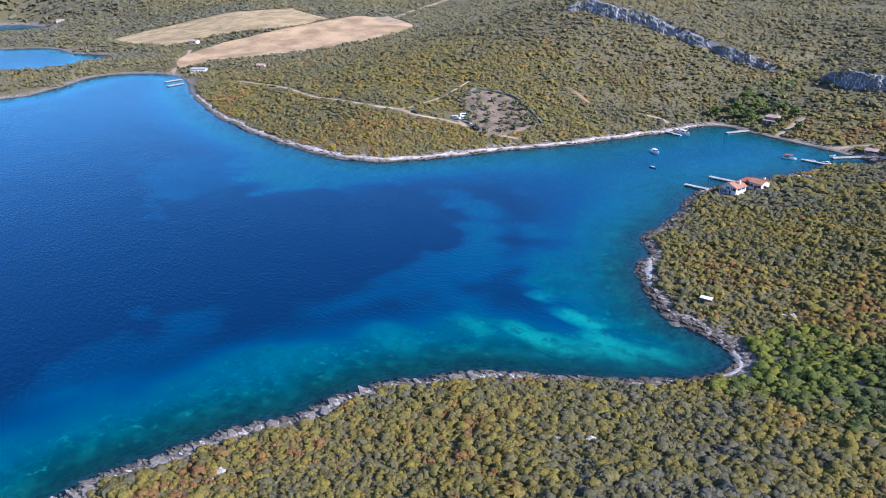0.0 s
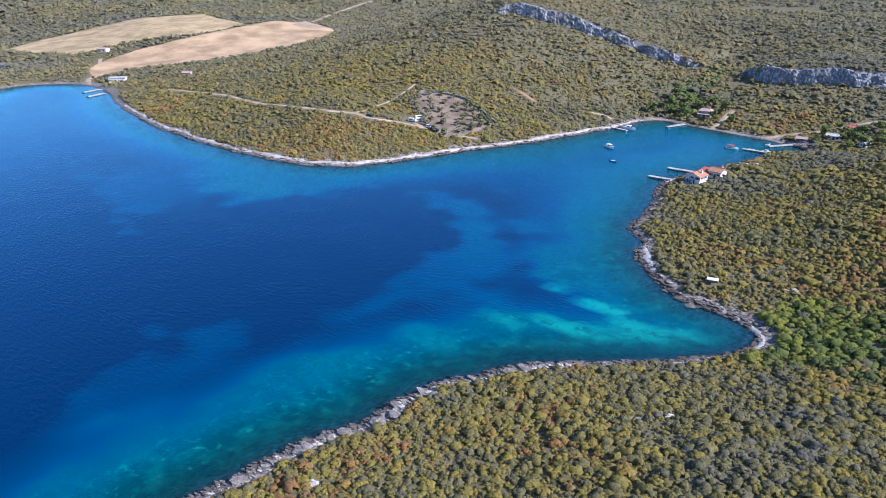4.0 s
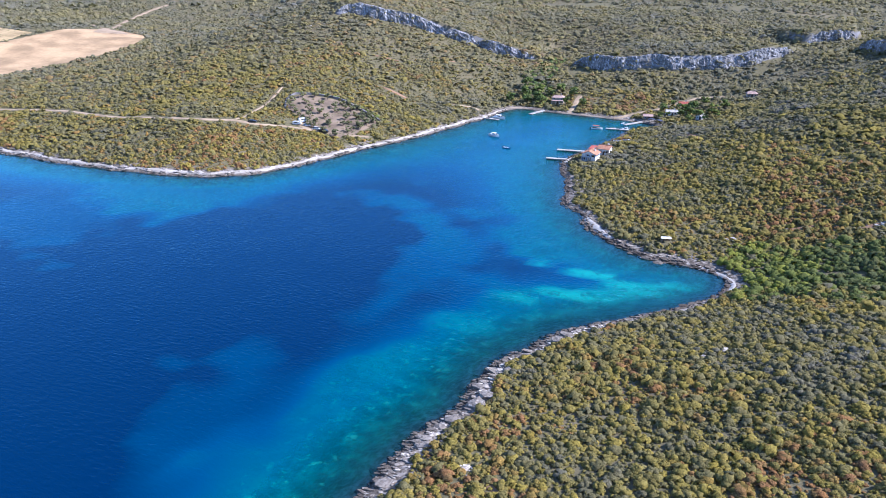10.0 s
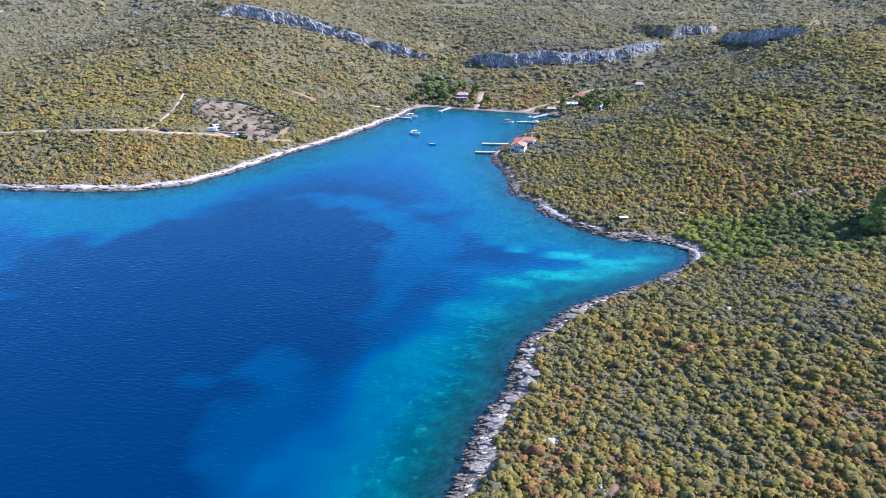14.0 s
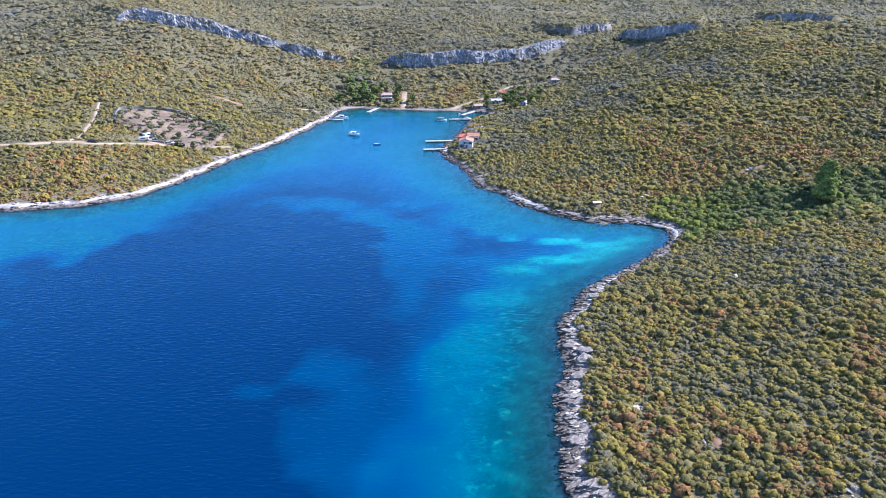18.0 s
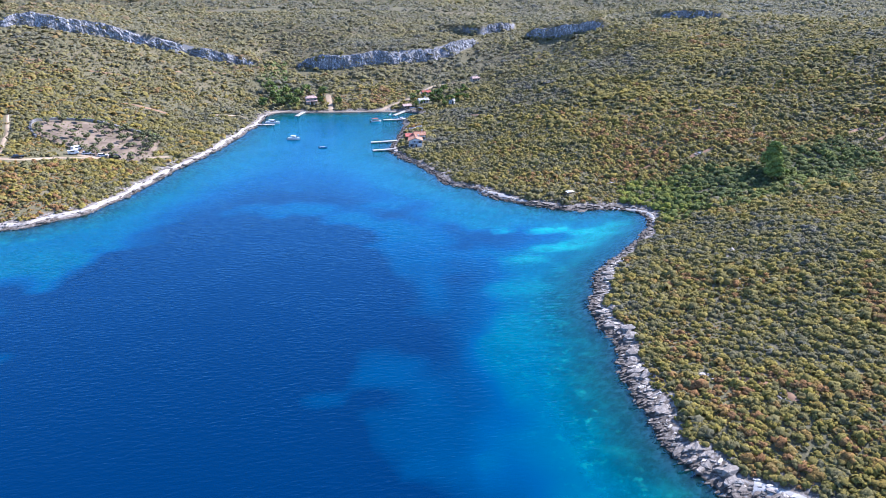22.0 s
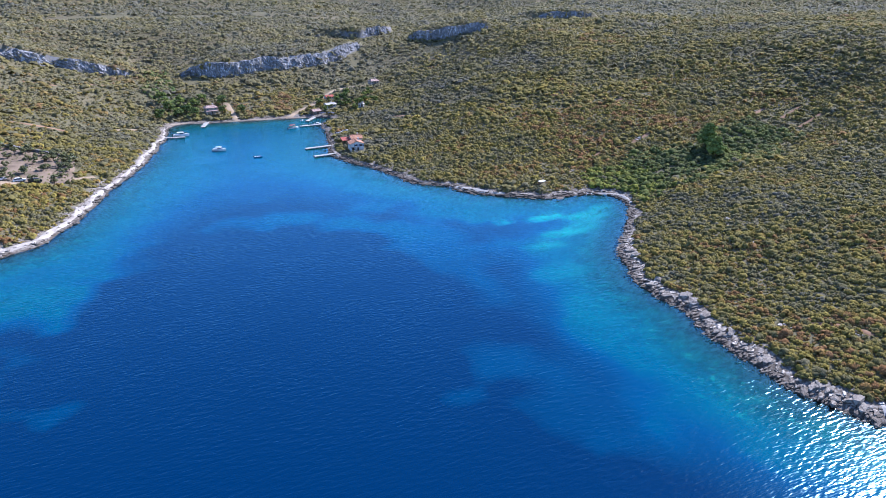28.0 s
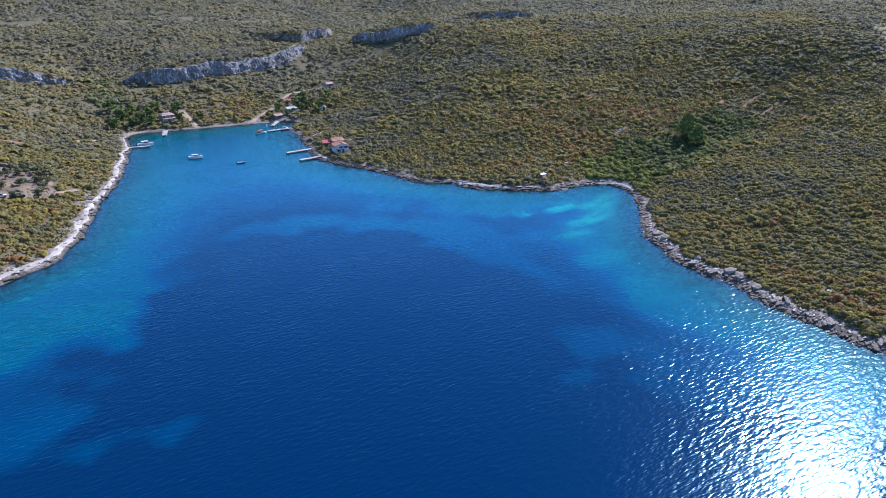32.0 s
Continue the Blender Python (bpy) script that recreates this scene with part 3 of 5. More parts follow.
def tile_material(name, color):
    n = Nodes(name)
    w = n.node("ShaderNodeTexWave", wave_type="BANDS", bands_direction="X")
    coord = n.node("ShaderNodeTexCoord")
    n.put(w.inputs["Vector"], coord.outputs["Object"])
    w.inputs["Scale"].default_value, w.inputs["Distortion"].default_value = 1.6, 0.4
    k = n.noise(2.2, 5)
    c = n.mix(n.step(k, 0.3, 0.7), tuple(v * 0.72 for v in color), color)
    c = n.mix(n.step(n.noise(7, 2), 0.55, 0.75), c, tuple(v * 0.8 + 0.06 for v in color))
    return n.surface(c, 0.85, 0, n.bump(n.math("ADD", w.outputs["Fac"], k), 0.5, 0.08), 0.2)


GLASS = glass_material()
ORANGETILE = tile_material("orange_clay_tiles", (0.42, 0.205, 0.125))
PINKTILE = tile_material("faded_pink_clay_tiles", (0.42, 0.29, 0.245))
REDTILE = tile_material("red_clay_tiles", (0.38, 0.10, 0.075))

# ---------------------------------------------------------------- building blocks


class Shape:
    """Vertices and faces of one mesh, put together from simple solids."""

    def __init__(self):
        self.v, self.f = [], []

    def add(self, verts, faces):
        k = len(self.v)
        self.v += [tuple(p) for p in verts]
        self.f += [tuple(i + k for i in q) for q in faces]
        return self

    def box(self, x0, x1, y0, y1, z0, z1, taper=0.0):
        t = taper
        return self.add([(x0, y0, z0), (x1, y0, z0), (x1, y1, z0), (x0, y1, z0), (x0 + t, y0 + t, z1), (x1 - t, y0 + t, z1), (x1 - t, y1 - t, z1), (x0 + t, y1 - t, z1)],
                        [(3, 2, 1, 0), (4, 5, 6, 7), (0, 1, 5, 4), (1, 2, 6, 5), (2, 3, 7, 6), (3, 0, 4, 7)])

    def loft(self, rings, caps=True):
        n = len(rings[0])
        v = [p for r in rings for p in r]
        f = [(i * n + k, i * n + (k + 1) % n, (i + 1) * n + (k + 1) % n, (i + 1) * n + k) for i in range(len(rings) - 1) for k in range(n)]
        if caps:
            f += [tuple(reversed(range(n))), tuple((len(rings) - 1) * n + k for k in range(n))]
        return self.add(v, f)

    def tube(self, a, b, r0, r1=None, n=8):
        a, b = Vector(a), Vector(b)
        r1 = r0 if r1 is None else r1
        d = (b - a).normalized()
        u = d.orthogonal().normalized()
        w = d.cross(u)
        ring = lambda c, r: [c + (u * math.cos(t) + w * math.sin(t)) * r for t in (2 * math.pi * k / n for k in range(n))]
        return self.loft([ring(a, r0), ring(b, r1)])

    def prism(self, outline, z0, z1):
        return self.loft([[(x, y, z0) for x, y in outline], [(x, y, z1) for x, y in outline]])

    def wall(self, length, height, thick, holes, at=lambda u, t, z: (u, t, z)):
        """An upright wall from u 0 to length, with rectangular holes (u0, u1, z0, z1) that go through it."""
        cuts = sorted(holes)
        u = 0.0
        blocks = []
        for u0, u1, z0, z1 in cuts:
            blocks += [(u, u0, 0, height), (u0, u1, 0, z0), (u0, u1, z1, height)]
            u = u1
        blocks.append((u, length, 0, height))
        for a, b, c, d in blocks:
            if b - a > 1e-4 and d - c > 1e-4:
                q = [at(p, t, z) for z in (c, d) for p, t in ((a, 0), (b, 0), (b, thick), (a, thick))]
                self.add(q, [(3, 2, 1, 0), (4, 5, 6, 7), (0, 1, 5, 4), (1, 2, 6, 5), (2, 3, 7, 6), (3, 0, 4, 7)])
        return self


def part(name, shape, material, parent, label="", smooth=False):
    me = bpy.data.meshes.new(name)
    me.from_pydata([tuple(p) for p in shape.v], [], shape.f)
    me.update()
    me.polygons.foreach_set("use_smooth", np.full(len(me.polygons), smooth))
    me.materials.append(material)
    ob = new(name, me)
    ob.parent = parent
    return tagged(ob, label)


def thing(name, label, category, x, y, z=None, turn=0.0, group=""):
    z = float(height_at(x, y)) if z is None else z
    ob = new(name)
    ob.empty_display_size = 0.3
    ob.matrix_basis = pose(x, y, z, 0, 0, turn)
    return tagged(ob, label, category, group)


def lowest(x, y, w, d, turn):
    a = radians(turn)
    return float(min(height_at(x + u * math.cos(a) - v * math.sin(a), y + u * math.sin(a) + v * math.cos(a)) for u in (-w / 2, w / 2) for v in (-d / 2, d / 2)))


# ---------------------------------------------------------------- roads, fields, bare ground


def drape(name, label, category, material, side_a, side_b, across, lift, rough=0.0):
    """A sheet laid on the ground between two lines of equally many points."""
    a, b = np.array(side_a), np.array(side_b)
    t = np.linspace(0, 1, across + 1)
    p = a[:, None] * (1 - t)[None, :, None] + b[:, None] * t[None, :, None]
    x, y = p[..., 0].ravel(), p[..., 1].ravel()
    edge = np.tile((t == 0) | (t == 1), len(a))
    z = height_at(x, y) + np.where(edge, -0.05, lift) + (value_noise(x, y, 1.7, 60) - 0.5) * rough
    n = across + 1
    i, j = (q.ravel() for q in np.meshgrid(np.arange(across), np.arange(len(a) - 1)))
    f = np.stack([j * n + i, j * n + i + 1, (j + 1) * n + i + 1, (j + 1) * n + i], 1)
    return tagged(mesh_object(name, np.stack([x, y, z], 1), f, material, True), label, category, kind="structure")


def road(name, label, points, width, material=None, keep=1.2):
    line = curve_through(points, 2.0)
    tang = np.gradient(line, axis=0)
    tang /= np.linalg.norm(tang, axis=1)[:, None] + 1e-9
    side = np.stack([-tang[:, 1], tang[:, 0]], 1)
    w = width / 2 * (0.7 + 0.6 * value_noise(line[:, 0], line[:, 1], 6, 61))[:, None]
    BARE.append((line, width / 2 + keep))
    return drape(name, label, "road", material or EARTH, line - side * w, line + side * w, 4, 0.16, 0.1)


def resample(points, n):
    p = curve_through(points, 1.0)
    d = np.r_[0, np.cumsum(np.linalg.norm(np.diff(p, axis=0), axis=1))]
    t = np.linspace(0, d[-1], n)
    return np.stack([np.interp(t, d, p[:, 0]), np.interp(t, d, p[:, 1])], 1)


def field(name, label, material, side_a, side_b, n, across, lift=0.25):
    a, b = resample(side_a, n), resample(side_b, n)
    BARE.append((np.vstack([a, b[::-1]]), None))
    return a, b, drape(name, label, "field", material, a, b, across, lift, 0.25)


road("dirt_road", "pale dirt track along the peninsula with parked vehicles", [(-330, -50), (-300, -45), (-265, -44), (-237, -46), (-201, -43), (-174, -40), (-155.6, -32.3), (-144.5, -29), (-133, -19.5), (-122, -15), (-108.5, -12), (-100.6, -6.5), (-94, -2.6)], 2.7, keep=1.3)
road("dirt_road", "narrow pale track climbing beside the olive grove", [(-156, -31), (-155, -22), (-160, -7.5), (-164, 8.6), (-171, 30)], 1.7, keep=0.9)
road("dirt_road", "white gravel road climbing from the inlet to the huts", [(10, 108), (14, 110), (20, 117), (33, 129), (49, 147), (58, 152), (72, 153), (80, 150)], 2.8, keep=1.5)
road("dirt_road", "steep bare track beside the stone house", [(-18, 112), (-18.5, 125), (-19, 142)], 3.0, keep=0.8)
road("dirt_road", "white track through fields beyond the bay", [(-430, -62), (-447, -55), (-462, -44), (-520, -14)], 4.0)
road("dirt_road", "pale winding track on the far plateau", [(-560, 232), (-530, 222), (-545, 250), (-600, 330), (-640, 420)], 5.0)
road("clearing", "bare trampled earth near the inlet shore", [(-84, 84), (-74, 90), (-68, 88)], 2.6)
road("clearing", "bare reddish earth strip on the slope", [(-128, 72), (-118, 70), (-106, 66)], 2.5, REDEARTH)
road("clearing", "bare reddish earth among the headland shrubs", [(54, -220.3), (58.5, -224.5), (60.3, -228), (60.4, -233)], 1.6, REDEARTH, keep=-0.45)
road("clearing", "dry yellow clearing behind the shore houses", [(58, 50), (61.5, 42), (64.5, 34)], 3.0, REDEARTH, keep=0.2)
for px, py, L in ((193, -82, 7), (199, -93, 7), (197, -105, 8), (104, -77, 5), (126, -76, 7), (143, -36, 6), (-150, 120, 9), (-120, 150, 8), (-190, 120, 9), (-210, 60, 8), (-88, 170, 7)):
    road("clearing", "patch of bare reddish soil and stones on the hillside", [(px - L, py - 1), (px, py + 0.5), (px + L, py + 2)], 2.4, REDEARTH, keep=-0.5)

field("mown_field", "large mown field of pale reddish soil", STUBBLE, [(-446, -56), (-454, -27), (-443, 15), (-426, 68), (-416, 117), (-430, 165), (-457, 202)], [(-452, -50), (-500, -30), (-523, 20), (-523, 71), (-527, 130), (-530, 185), (-505, 216)], 90, 24)
VA, VB, _ = field("vineyard", "pale terraced vineyard soil on the rise", VINESOIL, [(-557, -23), (-555, 37), (-532, 76), (-528, 110), (-534, 143)], [(-660, -50), (-683, -1), (-666, 84), (-650, 120), (-631, 152)], 70, 24)
field("stony_clearing", "white stony rubble beside the mown field", EARTH, [(-470, 196), (-480, 205), (-500, 214)], [(-505, 180), (-520, 200), (-535, 222)], 16, 8, 0.4)
GA, GB, _ = field("olive_grove_soil", "stony brown soil of the olive grove", GROVESOIL, [(-128, -9), (-115, -15), (-103, -14), (-101, -2), (-101, 21)], [(-151, 6), (-156, 24), (-138, 33), (-122, 30), (-106, 24)], 40, 16)

# ---------------------------------------------------------------- cliffs


def cliff(line, height, label):
    """A fissured rock wall: buttresses, ledges and a ragged top, from the foot of the step to its brow."""
    line = resample(line, int(len(line) * 3.2))
    tang = np.gradient(line, axis=0)
    tang /= np.linalg.norm(tang, axis=1)[:, None]
    up = np.stack([tang[:, 1], -tang[:, 0]], 1)
    keep = slice(3, len(line) - 3)
    p, u, w = line[keep], up[keep], tang[keep]
    n = len(p)
    rng = np.random.default_rng(n)
    s = np.arange(n)
    butt = (value_noise(s, s * 0, 11, 5) - 0.5) * 3.6 + (hash2(np.floor(s / 3.0 + value_noise(s, s * 0, 5, 8)), 0, 6) - 0.5) * 1.3
    lo = height_at(*(p - u * 3.6).T) - 1.2
    hi = height_at(*(p + u * 2.8).T) + 0.2 + hash2(np.floor(s / 4.0 + value_noise(s, s * 0, 7, 9)), 1, 7) * 1.1 - 5.0 * min(1, n / 130) * value_noise(s, s * 0, 14, 10) ** 2
    hi = np.maximum(hi, lo + 1.2)
    hi = lo + (hi - lo) * (0.3 + 0.7 * np.clip(np.minimum(s, n - 1 - s) / 14, 0, 1))
    rows = 9
    V = []
    for i in range(n):
        for k in range(rows + 1):
            t = k / rows
            ledge = (hash2(np.floor(i / 4.0), np.floor(k / 2.0), 3) - 0.5) * 1.1 + (hash2(np.floor(i / 2.0), k, 9) - 0.5) * 0.5
            out = 3.0 - 2.7 * t ** 1.5 + butt[i] * (1 - 0.35 * t) + ledge + (rng.random() - 0.5) * 0.35
            q = p[i] - u[i] * out + w[i] * (rng.random() - 0.5) * 0.35
            V.append((q[0], q[1], lo[i] + (hi[i] - lo[i]) * (t + (rng.random() - 0.5) * 0.03)))
        q = p[i] + u[i] * 4.2
        V.append((q[0], q[1], float(height_at(*q)) - 0.5))
    m = rows + 2
    F = np.array([(i * m + k, i * m + k + 1, (i + 1) * m + k + 1, (i + 1) * m + k) for i in range(n - 1) for k in range(m - 1)])
    tri = np.vstack([F[:, [0, 1, 2]], F[:, [0, 2, 3]]])
    BARE.append((p - u * 0.8, 1.1))
    return tagged(mesh_object("cliff", V, tri, CLIFFROCK), label, "cliff", kind="structure")


def ledge_shrubs(line, seed):
    """Shrubs that cling to ledges and the foot of a cliff."""
    line = resample(line, int(len(line) * 3.2))
    tang = np.gradient(line, axis=0)
    tang /= np.linalg.norm(tang, axis=1)[:, None]
    up = np.stack([tang[:, 1], -tang[:, 0]], 1)
    rng = np.random.default_rng(seed)
    k = rng.integers(3, len(line) - 3, int(len(line) * 1.3))
    k = k[value_noise(k * 1.0, k * 0.0, 8, seed) > 0.3]
    t = rng.random(len(k)) ** 1.6
    out = 4.7 - 2.9 * t + (rng.random(len(k)) - 0.5)
    q = line[k] - up[k] * out[:, None]
    lo, hi = height_at(*(line[k] - up[k] * 3.6).T), height_at(*(line[k] + up[k] * 2.8).T)
    z = np.where(t < 0.2, lo - 0.2, lo + (hi - lo) * t - 0.3)
    return np.column_stack([q, z]), 0.5 + 0.9 * rng.random(len(k)) ** 2


CLIFF_WORDS = {"long": "long jagged grey limestone cliff above the slope", "gorge": "shaded limestone cliff beside the gorge", "upper": "short fissured cliff above the gorge wall",
               "east": "low blue-grey cliff band on the eastern hill", "crest": "broken rock ledge near the hill crest"}
for key, (line, h) in CLIFFS.items():
    cliff(line, h, CLIFF_WORDS[key])

# ---------------------------------------------------------------- rocks of the shore


def rock_mesh(rng, name):
    bm = bmesh.new()
    bmesh.ops.create_icosphere(bm, subdivisions=1, radius=1)
    for v in bm.verts:
        k = 0.6 + 0.7 * rng.random()
        v.co = Vector((v.co.x * k * 1.25, v.co.y * k, min(max(v.co.z * k, -0.75), 0.62 + 0.1 * rng.random())))
    me = bpy.data.meshes.new(name)
    bm.to_mesh(me)
    bm.free()
    me.materials.append(LIMESTONE)
    return me


_rng = np.random.default_rng(21)
ROCKS = [rock_mesh(_rng, "rock") for _ in range(10)]
_coast_t = np.gradient(COAST, axis=0)
_coast_t /= np.linalg.norm(_coast_t, axis=1)[:, None]
COAST_N = np.stack([_coast_t[:, 1], -_coast_t[:, 0]], 1)


def coast_angle(p):
    """The way the nearest stretch of coast runs."""
    k = int(np.argmin((COAST[:, 0] - p[0]) ** 2 + (COAST[:, 1] - p[1]) ** 2))
    return math.atan2(_coast_t[k, 1], _coast_t[k, 0])


def strip_width(x, y):
    """How wide the bare rock is between the sea and the scrub."""
    w = np.full(np.shape(x), 3.6)
    w = np.where((x > 0) & (y < -150), 4.0, w)
    w = np.where((x > 0) & (y >= -150) & (y < -112), 2.4, w)
    w = np.where((x > 0) & (y >= -112) & (y < 0), 2.8, w)
    w = np.where((x > -60) & (y >= 0), 2.0, w)
    return w * np.where(x > 0, 0.45 + 0.75 * value_noise(x, y, 8, 91), 0.7 + 0.6 * value_noise(x, y, 14, 92))


def shore_places(lo, hi, per_metre, seed, inner=-0.3):
    """Places on the bare rock of the coast between two heights of y on the eastern or western side."""
    rng = np.random.default_rng(seed)
    k = rng.integers(lo, hi, int((hi - lo) * 3 * per_metre))
    f = rng.random(len(k))[:, None]
    base = COAST[k] * (1 - f) + COAST[k + 1] * f
    w = strip_width(base[:, 0], base[:, 1])
    off = inner + rng.random(len(k)) ** 1.1 * (w - inner)
    q = base + COAST_N[k] * off[:, None] + (rng.random((len(k), 2)) - 0.5) * 1.5
    return q, off, rng


_near_i = np.nonzero((COAST[:, 0] > 20) & (COAST[:, 1] > -262) & (COAST[:, 1] < -135))[0]
_all_i = np.nonzero((COAST[:, 1] > -300))[0]
rocky = thing("rocky_shore", "ledges and boulders of white limestone along the headland", "rocks", 42, -190, 0.0)
rocky["kind"] = "structure"
q, off, rng = shore_places(_near_i[0], _near_i[-1], 2.2, 71)
q, off = q[:290], off[:290]
for k in range(len(q)):
    ob = new("rock", ROCKS[int(rng.integers(len(ROCKS)))])
    r = (0.3 + 0.95 * rng.random() ** 2.2) * (0.55 + 0.16 * max(off[k], 0))
    turn = 0.15 + rng.random() * 1.1 - 0.55
    z = float(height_at(*q[k]))
    ob.parent = rocky
    ob.matrix_basis = Matrix.Translation((q[k, 0] - 42, q[k, 1] + 190, z + 0.12 * r)) @ Euler((rng.random() * 0.3 - 0.15, rng.random() * 0.3 - 0.15, turn)).to_matrix().to_4x4() @ Matrix.Diagonal((r * (1.2 + 1.0 * rng.random()), r * 0.75, r * (0.45 + 0.3 * rng.random()), 1))


def rock_stuff(name, label, q, size, rng, material=None, strata=None):
    V, F, base = [], [], 0
    tv = [np.array([v.co[:] for v in me.vertices]) for me in ROCKS]
    tf = [np.array([p.vertices[:] for p in me.polygons]) for me in ROCKS]
    z = height_at(q[:, 0], q[:, 1])
    for k in range(len(q)):
        m = int(rng.integers(len(ROCKS)))
        r = size * (0.4 + 1.2 * rng.random() ** 2.2)
        a = coast_angle(q[k]) + rng.random() * 1.0 - 0.5 if strata is None else strata + rng.random() * 1.2 - 0.6
        c, s = math.cos(a), math.sin(a)
        v = tv[m] * np.array([1.45 if strata is None else 1.6, 0.9 if strata is None else 0.72, 0.5 + 0.3 * rng.random()]) * r
        V.append(np.stack([v[:, 0] * c - v[:, 1] * s + q[k, 0], v[:, 0] * s + v[:, 1] * c + q[k, 1], v[:, 2] + z[k] + 0.1 * r], 1))
        F.append(tf[m] + base)
        base += len(v)
    return tagged(mesh_object(name, np.vstack(V), np.vstack(F), material or LIMESTONE), label, "rocks", kind="stuff")


q, off, rng = shore_places(_near_i[0], _near_i[-1], 11, 72, -1.0)
rock_stuff("shore_rubble", "small pale limestone blocks, dark brown at the waterline", q, 0.42, rng, None, 0.12)
_cove_i = np.nonzero((COAST[:, 0] > 0) & (COAST[:, 1] > -140) & (COAST[:, 1] < 60))[0]
q, off, rng = shore_places(_cove_i[0], _cove_i[-1], 5, 73, -0.6)
rock_stuff("shore_rubble", "brown and white rocks round the cove", q, 0.5, rng, BROWNROCK)
_west_i = np.nonzero((COAST[:, 0] < -55) & (COAST[:, 1] > -200) & (COAST[:, 0] > -330))[0]
_lw = strip_width(COAST[:, 0], COAST[:, 1])[:, None]
_lo, _up = COAST + COAST_N * (0.8 + 0.5 * _lw * value_noise(COAST[:, 0], COAST[:, 1], 5, 93)[:, None]), COAST + COAST_N * (_lw * 0.95 + 0.4)
drape("shore_ledge", "continuous pale limestone ledge edging the peninsula", "rocks", LEDGE, _lo[_west_i[0]:_west_i[-1]], _up[_west_i[0]:_west_i[-1]], 5, 0.2, 0.45)
q, off, rng = shore_places(_west_i[0], _west_i[-1], 1.5, 74)
rock_stuff("shore_rubble", "white limestone blocks edging the peninsula", q, 0.58, rng)
for bx, by, r, a in ((43.4, -198.0, 1.9, 20), (44.6, -194.2, 1.4, -30), (41.4, -204.5, 1.3, 10), (45.4, -183.0, 1.2, 40), (52.0, -166.0, 1.3, 0), (38.6, -249.8, 0.9, 60), (37.8, -246.4, 0.8, 20), (37.4, -242.0, 0.9, -20), (66.5, -104.6, 1.3, 15), (62.0, -102.8, 1.1, -10)):
    ob = tagged(new("boulder", ROCKS[int(r * 10) % len(ROCKS)]), "large white limestone boulder on the rocky shore", "rock", "shore boulders")
    ob.matrix_basis = Matrix.Translation((bx, by, float(height_at(bx, by)) + 0.25 * r)) @ Euler((0.12, -0.1, radians(a))).to_matrix().to_4x4() @ Matrix.Diagonal((r * 1.2, r * 0.9, r * 0.6, 1))
_isle = np.array([(40.9, -257.4), (41.8, -258.0), (42.8, -257.6), (42.2, -256.9), (43.6, -258.2)])
rock_stuff("skerry", "low dark brown rock awash off the beach", _isle, 0.55, np.random.default_rng(4)).location.z = 0.7
road("pebble_beach", "small white pebble beach in a rocky notch", [(42.5, -248.2), (46.5, -251.4), (50.5, -255.6), (55, -262)], 3.4, PEBBLE, keep=0.5)
road("pebble_beach", "narrow beige shingle at the head of the cove", [(78, -103.6), (85, -107), (88.4, -114), (85.5, -122)], 2.0, PEBBLE, keep=0.2)
road("pebble_beach", "pale shingle in a bend of the rocky shore", [(35.5, -72), (39.6, -78.5), (44.5, -86), (50, -91.5)], 2.6, PEBBLE, keep=0.2)
road("sand_beach", "narrow pale beach at the head of the inlet", [(22, 105), (10, 108.6), (-12, 110.6), (-33, 114.5), (-48, 116.8), (-58, 112)], 1.9, BEACHSAND, keep=0.3)
_out = []
for ox, oy, n, sp in ((49.8, -218.6, 16, 1.5), (75.4, -245.4, 14, 1.7), (60.2, -231, 7, 1.4), (54.3, -69.3, 4, 0.9), (84.6, -84.6, 4, 0.9), (80, -183.4, 4, 0.9), (89.5, -165.3, 5, 0.9), (84, -168.1, 5, 0.9), (103, -77, 6, 2.0), (125, -75, 10, 3.0), (143, -35.4, 10, 5), (-224, 150, 26, 9), (-227, 98, 20, 9), (192, -80, 12, 5)):
    g = np.random.default_rng(int(abs(ox * 7 + oy)))
    _out.append(np.stack([ox + g.normal(0, sp, n), oy + g.normal(0, sp * 0.6, n)], 1))
    a = np.linspace(0, 2 * np.pi, 12, endpoint=False)
    if n in (16, 14):
        BARE.append((np.stack([ox + np.cos(a) * sp * 1.1, oy + np.sin(a) * sp * 0.6], 1), None))
rock_stuff("outcrop", "bare white limestone outcrops among the shrubs", np.vstack(_out), 0.52, np.random.default_rng(8))

